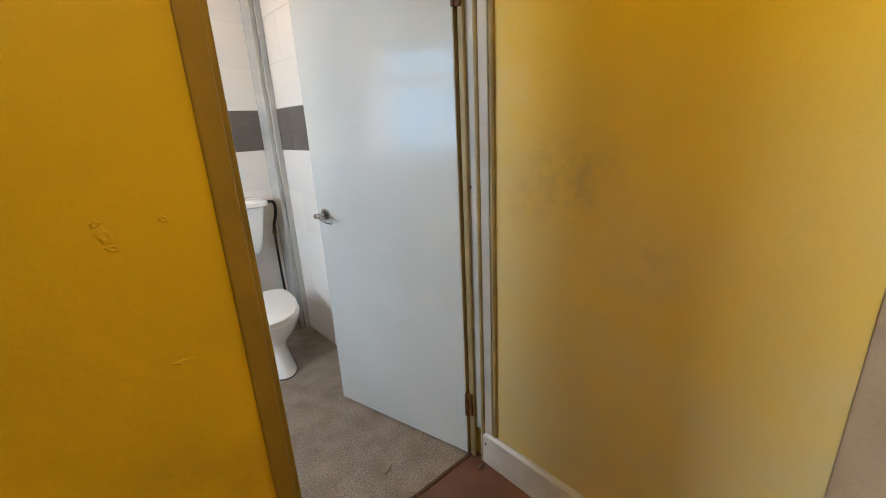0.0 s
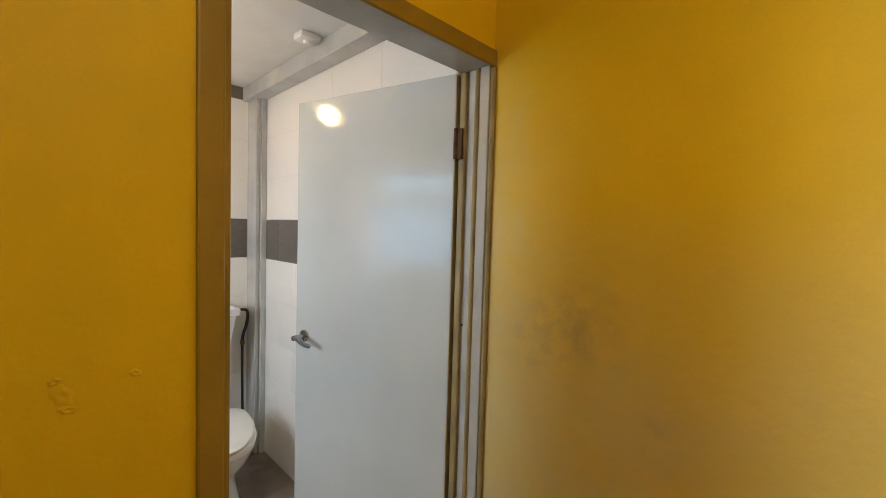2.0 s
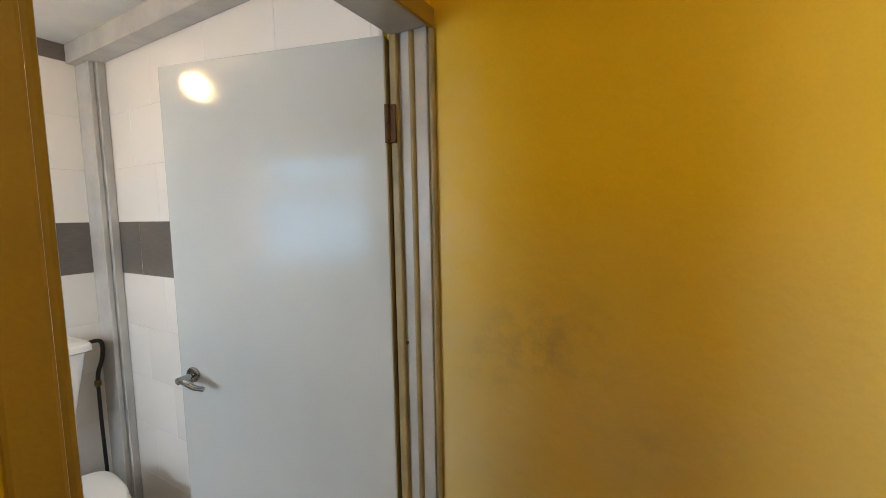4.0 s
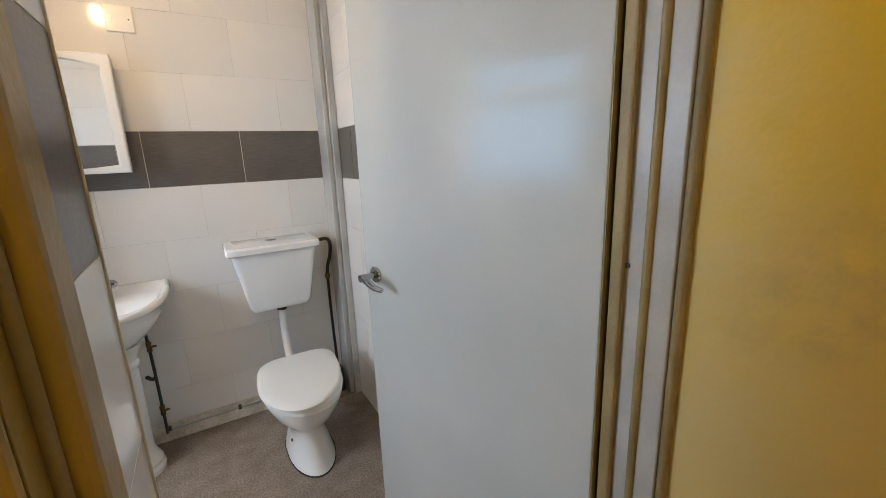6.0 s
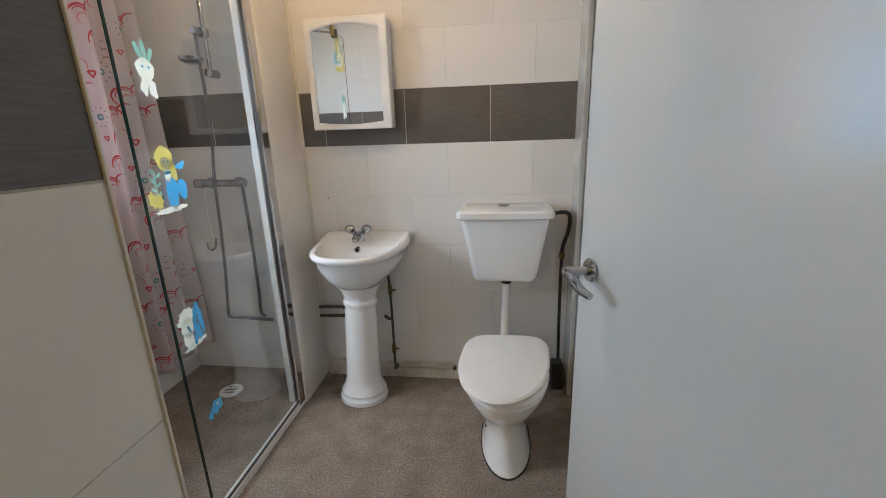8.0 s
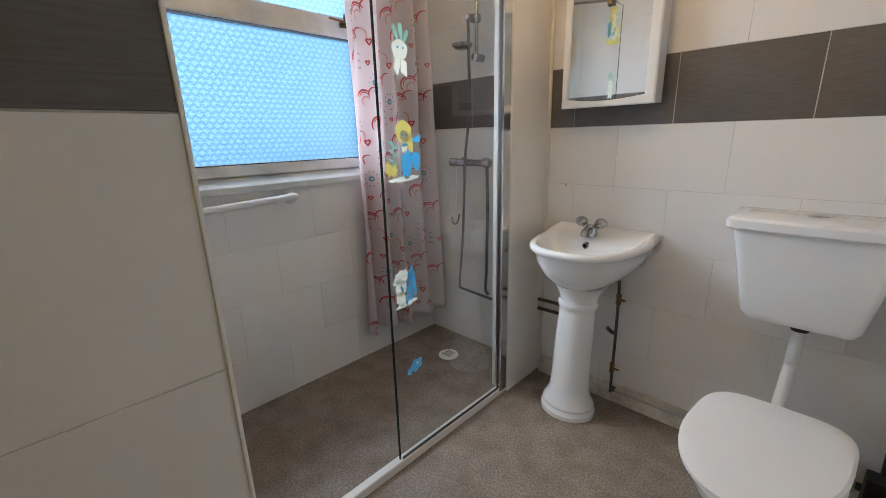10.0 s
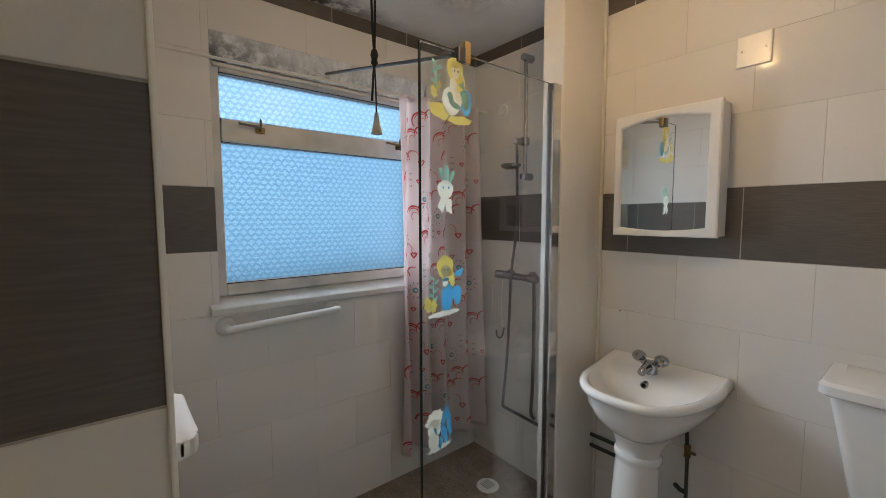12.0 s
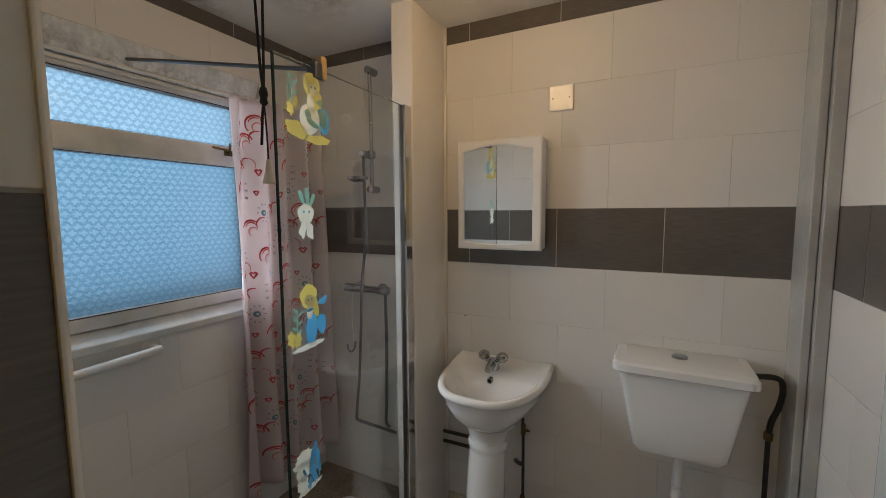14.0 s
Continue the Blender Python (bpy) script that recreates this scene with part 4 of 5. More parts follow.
part("handset_holder", lathe([(0.013, SY - 0.075), (0.017, SY - 0.070), (0.018, SY - 0.030), (0.014, SY - 0.024)], (RX - 0.004, 0, 1.776), "y", 18), shower_chrome, shower, "", True)
part("soap_dish", lathe([(0.030, 1.642), (0.050, 1.655), (0.052, 1.668), (0.046, 1.668), (0.028, 1.650), (0.0, 1.648)], (RX - 0.048, SY - 0.055, 0), "z", 26), shower_chrome, shower, "clear chrome soap dish", True)
part("valve_body", lathe([(0.012, -0.957), (0.022, -0.952), (0.022, -0.902), (0.0185, -0.897), (0.0185, -0.737), (0.022, -0.732), (0.022, -0.682), (0.012, -0.677)], (0, SY - 0.005, 1.088), "x", 22), shower_chrome, shower, "chrome thermostatic bar valve", True)
for x in (-0.892, -0.742):
    part("wall_union", lathe([(0.028, BASIN_Y - 0.0005), (0.028, BASIN_Y - 0.012), (0.015, BASIN_Y - 0.018), (0.013, SY - 0.005)], (x, 0, 1.088), "y", 20), shower_chrome, shower, "", True)
part("hose", tube([(RX - 0.012, SY - 0.05, 1.775), (RX - 0.022, SY - 0.035, 1.62), (RX - 0.038, SY - 0.015, 1.35), (-0.830, SY - 0.025, 1.12), (-0.848, SY - 0.020, 0.86), (-0.880, SY, 0.62), (-0.912, SY + 0.010, 0.40)], 0.0075, 10), dull_chrome, shower, "flexible chrome hose", True)
part("low_pipe", tube([(-0.912, SY + 0.010, 0.40), (-0.916, SY + 0.012, 0.352), (-0.905, SY + 0.014, 0.338), (-0.80, SY + 0.018, 0.330), (-0.660, SY + 0.020, 0.322)], 0.0085, 10), dull_chrome, shower, "", True)
part("supply_pipe", tube([(-0.702, SY, 1.075), (-0.706, SY + 0.010, 0.80), (-0.714, SY + 0.014, 0.50), (-0.722, SY + 0.016, 0.375), (-0.700, SY + 0.018, 0.345)], 0.0085, 10), dull_chrome, shower, "", True)
part("hook_wire", tube([(-0.905, SY - 0.01, 1.07), (-0.912, SY - 0.012, 0.95), (-0.903, SY - 0.015, 0.80)], 0.002, 8), plastic, shower, "thin white wire", True)
part("hook", tube([(-0.888, SY - 0.015, 0.80), (-0.898, SY - 0.016, 0.758), (-0.918, SY - 0.018, 0.738), (-0.938, SY - 0.018, 0.748), (-0.942, SY - 0.018, 0.778)], 0.0052, 8), dull_chrome, shower, "", True)
plate = thing("wall_disc", "small pale oval disc on the shower tiles", "disc")
part("disc", lathe([(0.0, BASIN_Y - 0.0095), (0.026, BASIN_Y - 0.0095), (0.031, BASIN_Y - 0.006), (0.031, BASIN_Y - 0.0005)], (-0.960, 0, 1.979), "y", 22), plastic, plate, "", True)
drain = thing("floor_drain", "round white plastic drain cover in the shower floor", "drain")
dx, dy = DRAIN
dz = floor_z(dx, dy)
part("cover", lathe([(0.058, dz + 0.002), (0.056, dz + 0.008), (0.048, dz + 0.010), (0.0, dz + 0.0105)], (dx, dy, 0), "z", 28), plastic, drain, "", True)
for i in range(5):
    part("slot", box((dx - 0.03, dy - 0.025 + i * 0.0125 - 0.002, dz + 0.0103), (dx + 0.03, dy - 0.025 + i * 0.0125 + 0.002, dz + 0.0112)), dark_gap, drain)

# ---- pull cord ----
cord = thing("light_pull_cord", "black knotted light pull cord with a cream bell weight", "pull cord")
PX, PY = 0.027, 1.025
part("switch_base", lathe([(0.038, CEIL - 0.001), (0.038, CEIL - 0.02), (0.025, CEIL - 0.035), (0.0, CEIL - 0.036)], (PX, PY, 0), "z", 22), plastic, cord, "", True)
part("strand", tube([(PX - 0.004, PY + 0.003, CEIL - 0.03), (PX - 0.009, PY - 0.004, 1.95), (PX - 0.006, PY, 1.72), (PX, PY, 1.648)], 0.0019, 8), cord_black, cord, "", True)
part("strand", tube([(PX + 0.004, PY, CEIL - 0.03), (PX + 0.006, PY + 0.003, 1.95), (PX + 0.004, PY, 1.73), (PX, PY, 1.648), (PX - 0.004, PY, 1.62), (PX - 0.004, PY - 0.003, 1.582)], 0.0019, 8), cord_black, cord, "", True)
part("knot", lathe([(0.0015, 1.633), (0.0055, 1.638), (0.0045, 1.644), (0.0062, 1.650), (0.0045, 1.657), (0.0015, 1.661)], (PX, PY, 0), "z", 12), cord_black, cord, "", True)
part("thin_cord", tube([(PX, PY, 1.64), (PX + 0.003, PY, 1.60), (PX + 0.004, PY, 1.562)], 0.0012, 8), cord_black, cord, "", True)
part("bell_weight", lathe([(0.0022, 1.5625), (0.0035, 1.558), (0.0048, 1.547), (0.0080, 1.534), (0.0088, 1.530), (0.0, 1.529)], (PX + 0.004, PY, 0), "z", 18), cream_plastic, cord, "cream bell-shaped weight", True)
fit_box = thing("ceiling_switch", "small white plastic pull switch on the ceiling", "switch")
part("housing", box((0.795, 1.355, CEIL - 0.03), (0.890, 1.440, CEIL - 0.001), 0.008), plastic, fit_box, "", True)
part("boss", lathe([(0.018, CEIL - 0.03), (0.016, CEIL - 0.045), (0.0, CEIL - 0.047)], (0.840, 1.395, 0), "z", 18), plastic, fit_box, "", True)

# ---- lamps ----
def ceiling_bulb(x, y, z, top, mat, label):
    t = thing("ceiling_lamp", label, "lamp")
    part("rose", lathe([(0.045, top - 0.001), (0.045, top - 0.012), (0.02, top - 0.03)], (x, y, 0), "z", 22), plastic, t, "", True)
    part("holder", lathe([(0.017, top - 0.03), (0.02, z + 0.055), (0.019, z + 0.042)], (x, y, 0), "z", 18), plastic, t, "", True)
    part("bulb", lathe([(0.012, z + 0.045), (0.014, z + 0.03), (0.021, z + 0.008), (0.022, z - 0.006), (0.017, z - 0.019), (0.008, z - 0.025), (0.0, z - 0.026)], (x, y, 0), "z", 16), mat, t, "glowing warm bulb", True)
ceiling_bulb(0.01, 1.62, 2.150, CEIL, bath_bulb_glow, "bare warm bulb in a white holder on the bathroom ceiling")
ceiling_bulb(-0.15, -0.85, 2.24, CEIL + 0.1, hall_bulb_glow, "bare warm bulb in a white holder on the hall ceiling")

# ---- mirror cabinet ----
cab = thing("mirror_cabinet", "white framed mirror cabinet with arched top hung on the tiles", "mirror cabinet")
MX0, MX1, MZ0, MZ1, MY = -0.262, 0.109, 1.327, 1.795, 2.283
part("body", box((MX0 + 0.004, MY + 0.018, MZ0 + 0.004), (MX1 - 0.004, BASIN_Y - 0.0005, MZ1 - 0.004), 0.004), plastic, cab)
def arch(n, x0, x1, z, rise):
    return [(x0 + (x1 - x0) * i / n, z + rise * math.sin(math.pi * i / n)) for i in range(n + 1)]
fd = part("door_frame_panel", bmesh.new(), plastic, cab, "moulded white frame")
bm = bmesh.new()
ix0, ix1 = MX0 + 0.025, MX1 - 0.038
inner = arch(20, ix0, ix1, MZ0 + 0.034, 0.0)
low = [(x, z - 0.012 * math.sin(math.pi * i / 20)) for i, (x, z) in enumerate(inner)]
up = arch(20, ix1, ix0, MZ1 - 0.050, 0.024)
hole = low + up
def edge_pt(x, z):
    tx = MX0 if x <= ix0 + 1e-6 else MX1 if x >= ix1 - 1e-6 else MX0 + (MX1 - MX0) * (x - ix0) / (ix1 - ix0)
    return (tx, MZ0 if z < 1.55 else MZ1)
outer = [edge_pt(x, z) for x, z in hole]
rings = []
for pts, y in ((outer, MY + 0.017), (outer, MY + 0.004), ([(u * 0.85 + a * 0.15, v * 0.85 + b * 0.15) for (u, v), (a, b) in zip(outer, hole)], MY), ([(u * 0.12 + a * 0.88, v * 0.12 + b * 0.88) for (u, v), (a, b) in zip(outer, hole)], MY), (hole, MY + 0.004), (hole, MY + 0.012)):
    rings.append([(x, y, z) for x, z in pts])
loft(rings, bm, (False, False))
old = fd.data
fd.data = mesh_of("door_frame_panel", bm, plastic)
bpy.data.meshes.remove(old)
part("mirror_glass", box((ix0 - 0.004, MY + 0.0095, MZ0 + 0.012), (ix1 + 0.004, MY + 0.0165, MZ1 - 0.024)), mirror, cab, "silvered mirror glass")

# ---- blank plate ----
blank = thing("blank_wall_plate", "square white blanking plate with two screws on the tiles", "wall plate")
part("plate", box((0.112, BASIN_Y - 0.010, 1.900), (0.210, BASIN_Y - 0.0002, 2.002), 0.003), plastic, blank)
for x in (0.128, 0.194):
    part("screw", lathe([(0.0035, BASIN_Y - 0.0098), (0.0035, BASIN_Y - 0.0108)], (x, 0, 1.951), "y", 10), dull_chrome, blank)
plug = thing("wall_plug", "small dark plug hole in a white tile", "plug")
part("plug_ring", lathe([(0.0035, BASIN_Y - 0.0012), (0.0035, BASIN_Y + 0.001)], (-0.270, 0, 0.996), "y", 10), rust, plug)

# ---- basin on its pedestal ----
basin = thing("wash_basin", "white ceramic pedestal wash basin with twin chrome tap", "basin")
BX = 0.040
def dee(half, front, back, z, n=44, power=2.7, lift=0.0):
    """A D-shaped ring: straight along the wall, bowed to the room."""
    pts = []
    m = n * 2 // 3
    depth = back - front
    for i in range(m + 1):
        a = math.pi * i / m
        c, s = math.cos(a), math.sin(a)
        x = half * math.copysign(abs(c) ** (2 / power), c)
        y = back - depth * abs(s) ** (2 / power)
        pts.append((BX + x, y, z + lift * max(0, 1 - (back - y) / 0.14)))
    for i in range(1, n - m):
        pts.append((BX - half + 2 * half * i / (n - m), back, z + lift))
    return pts
RZ = 0.842
rings = [dee(0.088, 2.000, 2.19, 0.650), dee(0.138, 1.955, 2.27, 0.684), dee(0.174, 1.921, 2.294, 0.722), dee(0.200, 1.897, 2.295, 0.770), dee(0.208, 1.890, 2.296, 0.803),
         dee(0.220, 1.879, 2.297, 0.812), dee(0.227, 1.872, 2.298, 0.820, lift=0.012), dee(0.2285, 1.8705, 2.298, 0.829, lift=0.016), dee(0.226, 1.874, 2.298, RZ - 0.005, lift=0.022), dee(0.219, 1.881, 2.297, RZ - 0.001, lift=0.026), dee(0.209, 1.890, 2.293, RZ, lift=0.025), dee(0.200, 1.898, 2.284, RZ - 0.003, lift=0.018),
         dee(0.192, 1.906, 2.215, RZ - 0.008, lift=0.006), dee(0.184, 1.914, 2.170, RZ - 0.014), dee(0.174, 1.924, 2.155, RZ - 0.028), dee(0.158, 1.940, 2.143, RZ - 0.052), dee(0.130, 1.965, 2.127, RZ - 0.082), dee(0.085, 2.00, 2.105, RZ - 0.106), dee(0.03, 2.04, 2.075, RZ - 0.116)]
bowl = part("bowl", loft(rings), ceramic, basin, "", True)
for e in bowl.data.edges:
    e.use_edge_sharp = False
PCX, PCY, PB = 0.016, 2.087, 0.046
prof = [(0.122, 0.0), (0.122, 0.022), (0.115, 0.03), (0.112, 0.042), (0.116, 0.05), (0.112, 0.062), (0.098, 0.085), (0.088, 0.12), (0.084, 0.2), (0.080, 0.40), (0.076, 0.50), (0.076, 0.515), (0.083, 0.525), (0.083, 0.54), (0.077, 0.55), (0.080, 0.57), (0.095, 0.60), (0.11, 0.625)]
ped = []
for r, h in prof:
    shift = 0.028 * h / 0.6
    ped.append([(PCX + shift + r * math.cos(a) * 1.0, PCY - 0.02 * h + r * (0.86 if math.sin(a) < 0 else 0.9) * math.sin(a), PB - 0.004 + h) for a in np.linspace(0, 2 * math.pi, 37)[:-1]])
part("pedestal", loft(ped), ceramic, basin, "", True)
part("overflow", lathe([(0.008, 2.141), (0.0125, 2.1395), (0.0135, 2.143), (0.0135, 2.160)], (BX - 0.016, 0, RZ - 0.033), "y", 20), shower_chrome, basin, "chrome overflow ring", True)
part("overflow_hole", lathe([(0.0, 2.1405), (0.0085, 2.1405)], (BX - 0.016, 0, RZ - 0.033), "y", 16, caps=(False, True)), dark_gap, basin)
TX, TY, TZ = 0.022, 2.196, RZ + 0.002
tap = part("tap", lathe([(0.027, TZ), (0.028, TZ + 0.010), (0.025, TZ + 0.020), (0.024, TZ + 0.036), (0.018, TZ + 0.046), (0.0, TZ + 0.048)], (TX, TY, 0), "z", 22), shower_chrome, basin, "chrome twin-knob mixer tap", True)
part("spout", tube([(TX, TY, TZ + 0.022), (TX, TY - 0.030, TZ + 0.028), (TX, TY - 0.060, TZ + 0.024), (TX, TY - 0.075, TZ + 0.014)], lambda t: 0.0175 - 0.004 * t), shower_chrome, tap, "", True)
for sx in (-1, 1):
    part("arm", tube([(TX, TY, TZ + 0.026), (TX + sx * 0.022, TY, TZ + 0.038), (TX + sx * 0.036, TY - 0.002, TZ + 0.048)], 0.0135), shower_chrome, tap, "", True)
    k = bmesh.new()
    bmesh.ops.create_icosphere(k, subdivisions=2, radius=0.0270, matrix=Matrix.Translation((TX + sx * 0.042, TY - 0.004, TZ + 0.058)) @ Matrix.Diagonal((1, 1, 0.85, 1)))
    part("knob", k, shower_chrome, tap, "faceted knob")

basin.location = (-0.110, 0.079, -0.042)

# pipes beside the pedestal
pipes = thing("basin_pipes", "tarnished supply pipes and valves behind the pedestal", "pipes")
for z in (0.455, 0.405):
    part("branch", tube([(-0.271, 2.262, z), (-0.06, 2.262, z + 0.004)], 0.0085, smooth=False), copper, pipes, "", True)
    part("coupling", lathe([(0.011, -0.14), (0.0125, -0.138), (0.0125, -0.112), (0.011, -0.11)], (0, 2.262, z + 0.003), "x", 12), brass, pipes, "", True)
part("riser_pipe", tube([(0.130, 2.262, 0.09), (0.130, 2.262, 0.40), (0.127, 2.260, 0.60), (0.117, 2.255, 0.74)], 0.0068), copper, pipes, "greenish copper pipe", True)
for z in (0.22, 0.56):
    v = part("valve", lathe([(0.009, z - 0.026), (0.012, z - 0.020), (0.010, z), (0.012, z + 0.020), (0.009, z + 0.026)], (0.129, 2.261, 0), "z", 12), brass, pipes, "tarnished brass valve", True)
    part("valve_tail", lathe([(0.005, 0.130), (0.006, 0.150), (0.004, 0.160)], (0, 2.257, z), "x", 10), brass, v, "", True)
part("waste_pipe", tube([(0.10, 2.24, 0.42), (0.112, 2.262, 0.395), (0.130, 2.272, 0.39)], 0.009), copper, pipes, "", True)

pipes.location = (-0.100, 0.085, -0.045)

# ---- toilet ----
toilet = thing("toilet", "white ceramic toilet with closed lid and separate cistern", "toilet")
TCX = 0.692
def egg(half, front, back, z, n=40, cx=TCX, blunt=2.2, skew=0.0):
    pts = []
    cy = back - (back - front) * 0.42
    for i in range(n):
        a = 2 * math.pi * i / n
        c, s = math.cos(a), math.sin(a)
        ry = (cy - front) if s < 0 else (back - cy)
        p = 2.0 if s < 0 else 2.0 + blunt
        y = cy + ry * math.copysign(abs(s) ** (2 / p), s)
        pts.append((cx + half * math.copysign(abs(c) ** (2 / p), c) + skew * (y - cy), y, z))
    return pts
part("pan", loft([egg(0.103, 1.735, 2.10, 0.0000, cx=0.702), egg(0.097, 1.752, 2.10, 0.0288, cx=0.702), egg(0.080, 1.785, 2.08, 0.1153, cx=0.702), egg(0.078, 1.79, 2.07, 0.1729, cx=0.698), egg(0.105, 1.765, 2.09, 0.2161), egg(0.145, 1.705, 2.11, 0.2737), egg(0.168, 1.668, 2.13, 0.3314), egg(0.175, 1.655, 2.14, 0.3602), egg(0.172, 1.66, 2.14, 0.3730), egg(0.13, 1.71, 2.08, 0.3730)]), ceramic, toilet, "", True)
part("seat", loft([egg(0.160, 1.668, 2.11, 0.3735), egg(0.174, 1.652, 2.12, 0.3765), egg(0.175, 1.650, 2.12, 0.3850), egg(0.168, 1.658, 2.115, 0.3895)]), plastic, toilet, "", True)
part("lid", loft([egg(0.168, 1.656, 2.128, 0.3905, skew=0.10), egg(0.179, 1.643, 2.135, 0.3940, skew=0.10), egg(0.180, 1.641, 2.137, 0.4050, skew=0.10), egg(0.172, 1.650, 2.130, 0.4115, skew=0.10), egg(0.14, 1.69, 2.10, 0.4135, skew=0.10), egg(0.05, 1.82, 2.0, 0.4150, skew=0.10)]), plastic, toilet, "closed white lid", True)
for sx in (-0.075, 0.075):
    part("lid_hinge", lathe([(0.011, -0.016), (0.012, 0), (0.011, 0.016)], (TCX + sx + 0.01, 2.128, 0.389), "x", 12), plastic, toilet, "", True)
part("flush_pipe", tube([(0.712, 2.362, 0.632), (0.712, 2.362, 0.56), (0.708, 2.345, 0.44), (0.702, 2.24, 0.34), (0.70, 2.08, 0.31)], 0.019, 14), plastic, toilet, "white flush pipe", True)
part("pipe_nut", lathe([(0.024, 0.578), (0.026, 0.583), (0.026, 0.608), (0.02, 0.621)], (0.712, 2.362, 0), "z", 12), black_pipe, toilet, "dark plastic nut", True)
part("foot_screw", lathe([(0.007, -0.004), (0.007, 0.003)], (0.618, 1.90, 0.11), "x", 10), rust, toilet)
part("foot_seal", loft([egg(0.106, 1.731, 2.103, 0.0005, cx=0.702), egg(0.106, 1.731, 2.103, 0.004, cx=0.702)]), black_pipe, toilet, "dark grime at the foot")
toilet.location = (-0.081, -0.052, 0)
tank = thing("toilet_cistern", "white ceramic cistern with lid and flush button on the wall", "cistern")
def rrect(x0, x1, y0, y1, z, r=0.03, n=5):
    pts = []
    for cx, cy, a0 in ((x1 - r, y1 - 0.004, 0), (x0 + r, y1 - 0.004, 90), (x0 + r, y0 + r, 180), (x1 - r, y0 + r, 270)):
        rr = r if a0 >= 180 else 0.004
        ccx = cx if a0 >= 180 else (x1 - 0.004 if a0 == 0 else x0 + 0.004)
        for i in range(n + 1):
            a = radians(a0 + 90 * i / n)
            pts.append((ccx + rr * math.cos(a), cy + rr * math.sin(a), z))
    return pts
part("body", loft([rrect(0.570, 0.840, 2.132, 2.294, 0.644, 0.025), rrect(0.555, 0.855, 2.117, 2.296, 0.668, 0.03), rrect(0.522, 0.883, 2.098, 2.296, 0.85), rrect(0.503, 0.900, 2.092, 2.296, 0.9450)]), ceramic, tank, "", True)
part("lid", loft([rrect(0.492, 0.912, 2.078, 2.297, 0.9455), rrect(0.485, 0.918, 2.070, 2.298, 0.9520), rrect(0.485, 0.918, 2.070, 2.298, 0.9750), rrect(0.492, 0.911, 2.078, 2.296, 0.9850), rrect(0.520, 0.885, 2.11, 2.285, 0.9890)]), ceramic, tank, "", True)
part("flush_button", lathe([(0.026, 0.987), (0.026, 0.993), (0.020, 0.997), (0.0, 0.9975)], (0.700, 2.195, 0), "z", 22), shower_chrome, tank, "chrome flush button", True)
tank.location = (-0.085, 0.079, -0.024)
inlet = thing("inlet_pipe", "black inlet hose with a brass joint beside the cistern", "pipe")
part("upper_hose", tube([(0.862, 2.235, 0.943), (0.940, 2.235, 0.948), (0.958, 2.235, 0.915), (0.952, 2.238, 0.85), (0.935, 2.242, 0.79), (0.930, 2.245, 0.74)], 0.0095), black_pipe, inlet, "", True)
part("joint", lathe([(0.011, 0.72), (0.014, 0.724), (0.014, 0.746), (0.011, 0.75)], (0.930, 2.245, 0), "z", 12), brass, inlet, "", True)
part("lower_hose", tube([(0.930, 2.245, 0.722), (0.931, 2.247, 0.5), (0.935, 2.25, 0.3), (0.94, 2.255, 0.12)], 0.008), black_pipe, inlet, "", True)
inlet.location = (-0.036, 0.085, -0.024)
soil = thing("soil_pipe", "black soil pipe stub behind the toilet", "pipe")
part("stub", lathe([(0.05, 2.08), (0.052, 2.12), (0.048, 2.15), (0.048, 2.262)], (0.80, 0, 0.20), "y", 20), black_pipe, soil, "", True)
part("stub_box", box((0.900, 2.20, 0.055), (0.955, 2.262, 0.205), 0.006), black_pipe, soil, "dark boxed pipe end")

soil.location = (-0.036, 0.080, -0.054)

# ---- small debris on the floors ----
def crumb(name, x, y, z, r, label, seed):
    rr = random.Random(seed)
    bm = bmesh.new()
    bmesh.ops.create_icosphere(bm, subdivisions=1, radius=r)
    for v in bm.verts:
        v.co *= rr.uniform(0.7, 1.2)
        v.co.z = v.co.z * 0.6
    lowest = min(v.co.z for v in bm.verts)
    bmesh.ops.translate(bm, verts=bm.verts, vec=(x, y, z - lowest))
    ob = part(name, bm, debris)
    tagged(ob, label, "debris")
crumb("plaster_crumb", 0.935, 0.475, 0.0, 0.014, "brown plaster crumb on the hall floor", 3)
crumb("plaster_crumb", -1.12, 1.04, floor_z(-1.12, 1.04), 0.006, "tiny pale crumb on the shower floor", 4)
twig = part("twig", tube([(0.625, 0.725, 0.005), (0.65, 0.727, 0.006), (0.675, 0.742, 0.005)], 0.003, 6), debris, None, "", True)
tagged(twig, "thin dark twig lying on the vinyl floor", "twig")

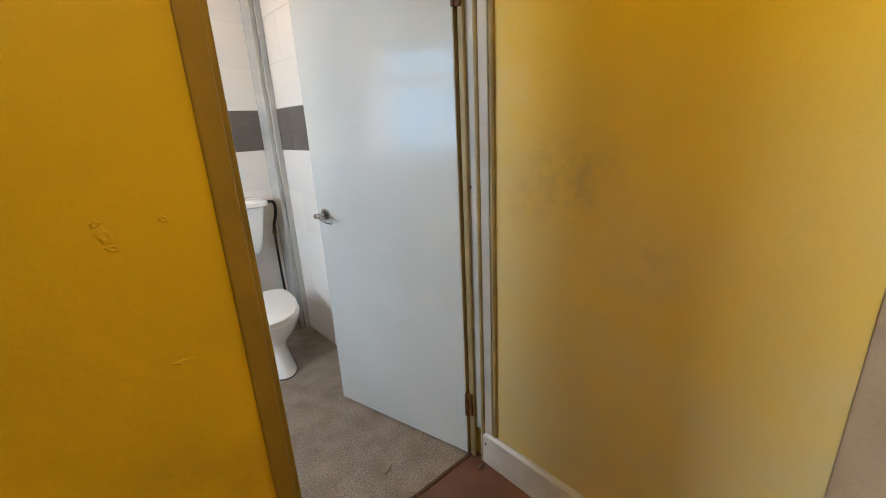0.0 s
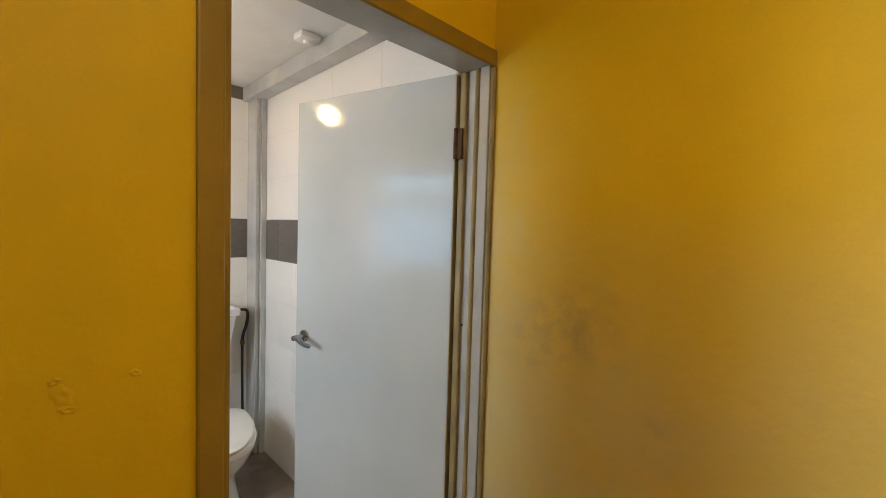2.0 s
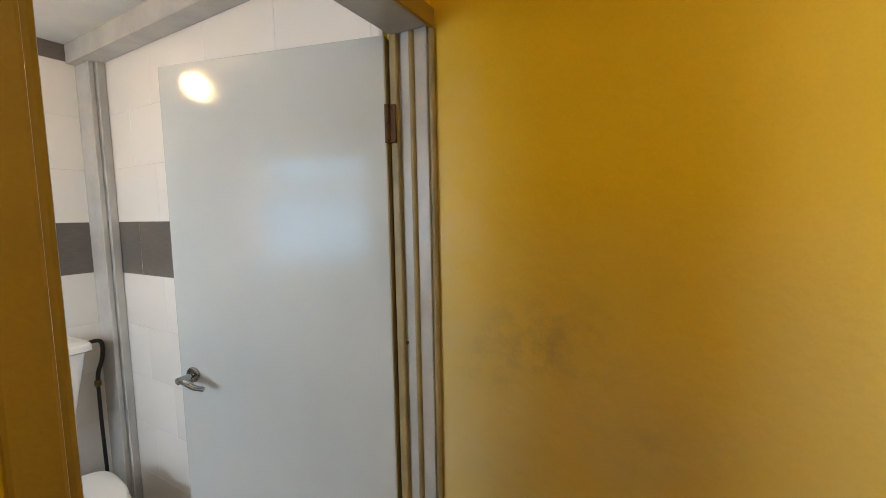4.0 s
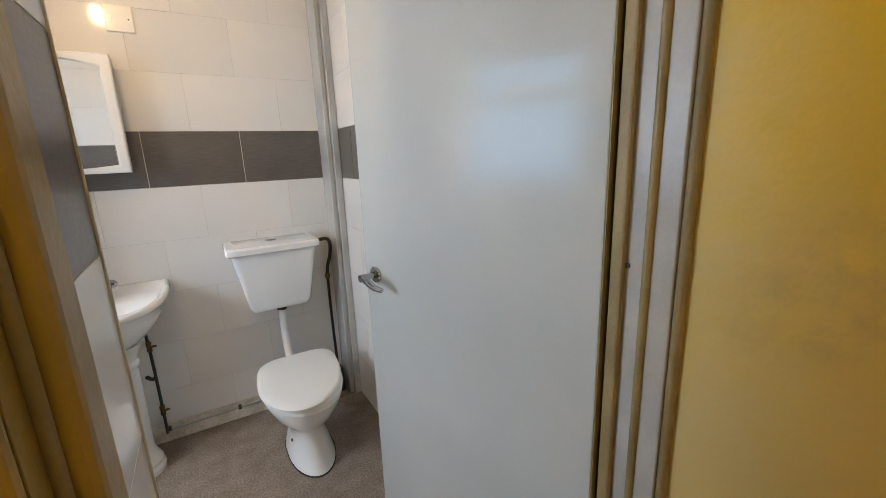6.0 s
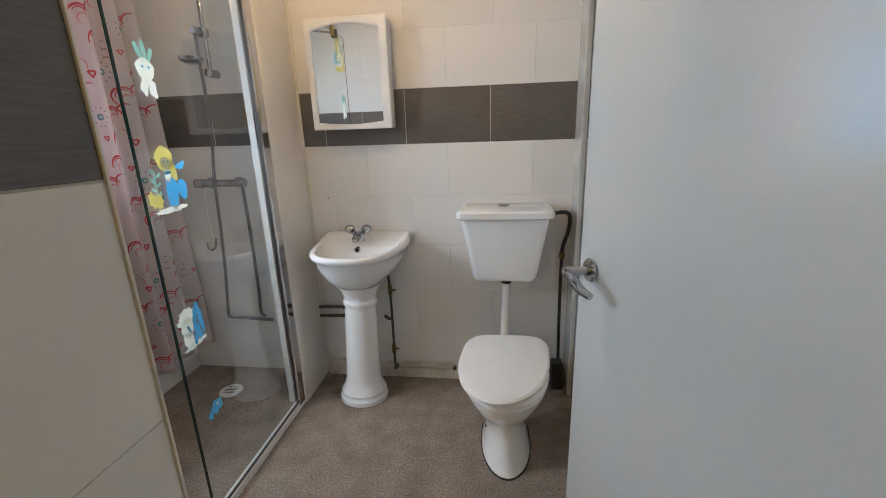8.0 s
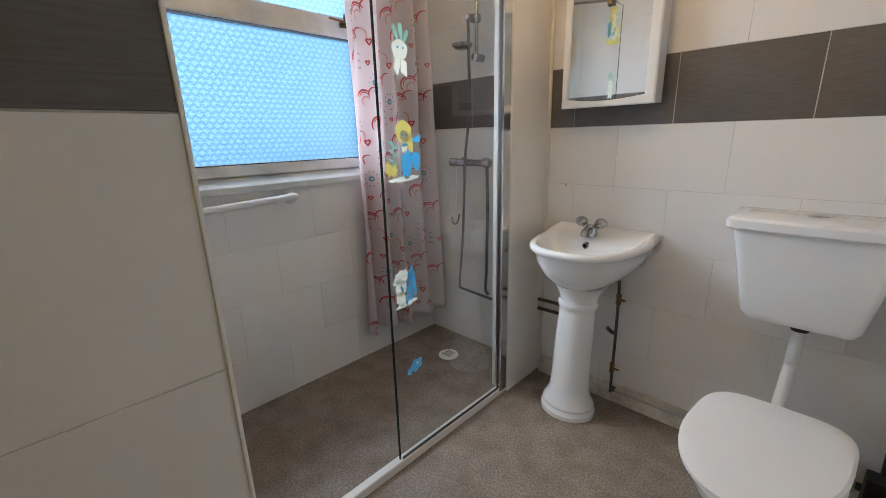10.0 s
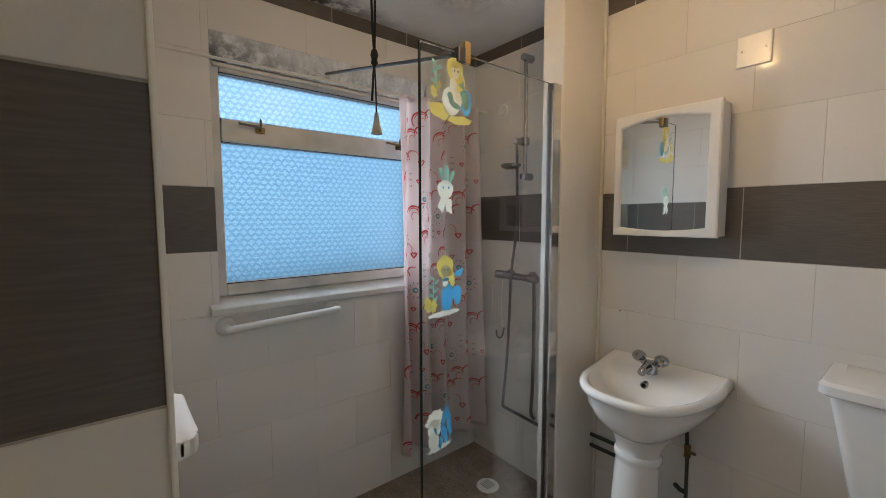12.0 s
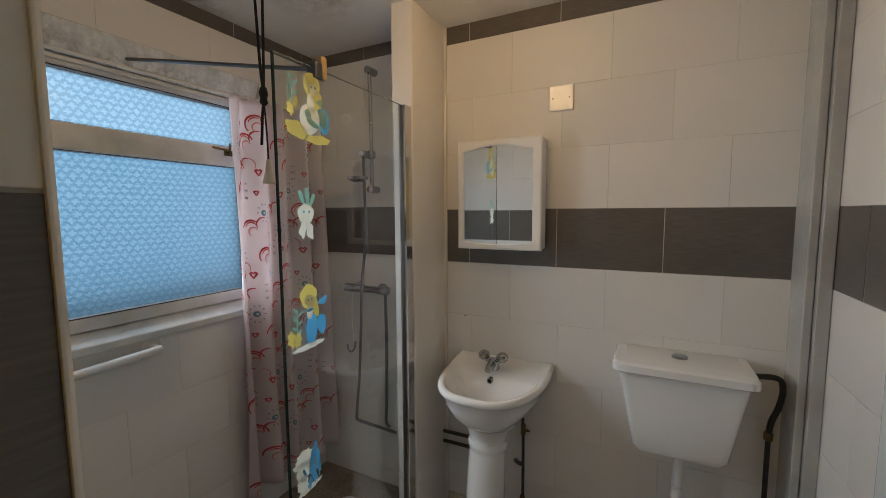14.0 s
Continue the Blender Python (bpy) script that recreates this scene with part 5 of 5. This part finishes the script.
# dents in the yellow wall
for k, (x, z, r, tall) in enumerate(((-0.014, 1.205, 0.010, 1.5), (-0.008, 1.182, 0.008, 0.8), (0.074, 1.220, 0.008, 0.6), (-0.022, 1.228, 0.006, 0.8), (0.05, 0.93, 0.016, 0.3), (-0.25, 1.45, 0.006, 1.0))):
    rr = random.Random(40 + k)
    bm = lathe([(r * 1.4, DOOR_Y + 0.0004), (r * 1.05, DOOR_Y - 0.0012), (r * 0.7, DOOR_Y - 0.0028), (r * 0.35, DOOR_Y - 0.0018), (0.0, DOOR_Y - 0.0006)], (0, 0, 0), "y", 16)
    lobe = rr.uniform(0, 6)
    for v in bm.verts:
        w = 1 + 0.22 * math.sin(2 * math.atan2(v.co.z, v.co.x) + lobe) + 0.12 * math.sin(5 * math.atan2(v.co.z, v.co.x))
        v.co.x *= w
        v.co.z *= tall * w
    bmesh.ops.translate(bm, verts=bm.verts, vec=(x, 0, z))
    part("dent", bm, yellow_left, wall_door, "", True)
bare = part("bare_edge", box((0.985, -0.56, 0.0), (HALL_X - 0.0005, -0.478, 2.0), 0.004), material("bare_brown_lining", (0.42, 0.33, 0.24), 0.5, bump=0.001, vary=0.12, vary_scale=8, fine=0.05), wall_hall, "bare wooden lining at the opening")

# ---- tiles on the walls ----
tile_wall(wall_basin, WINDOW_X, -0.470, 0, lambda u: (u, BASIN_Y + TILE), 0.165, 0.35, -0.04, seed=1, levels=WINDOW_ROWS)
tile_wall(wall_basin, -0.372, RIGHT_X, 0, lambda u: (u, BASIN_Y + TILE), 0.165, 0.35, 0.152, seed=2)
tile_wall(wall_right, 0.61, BASIN_Y, -90, lambda u: (RIGHT_X + TILE, u), 2.03, 1.84, 2.03, seed=3)
tile_wall(wall_window, END_Y, BASIN_Y, 90, lambda u: (WINDOW_X - TILE, u), 1.18, 0.98, 1.10, holes=[WIN], seed=4, levels=WINDOW_ROWS)
tile_wall(wall_end, WINDOW_X, LOBBY_X, 180, lambda u: (u, END_Y - TILE), -0.1, 0.09, -0.12, seed=5)
tile_wall(wall_end, 0.542, END_Y, 90, lambda u: (LOBBY_X - TILE, u), 0.50, 0.36, 0.36, seed=6)
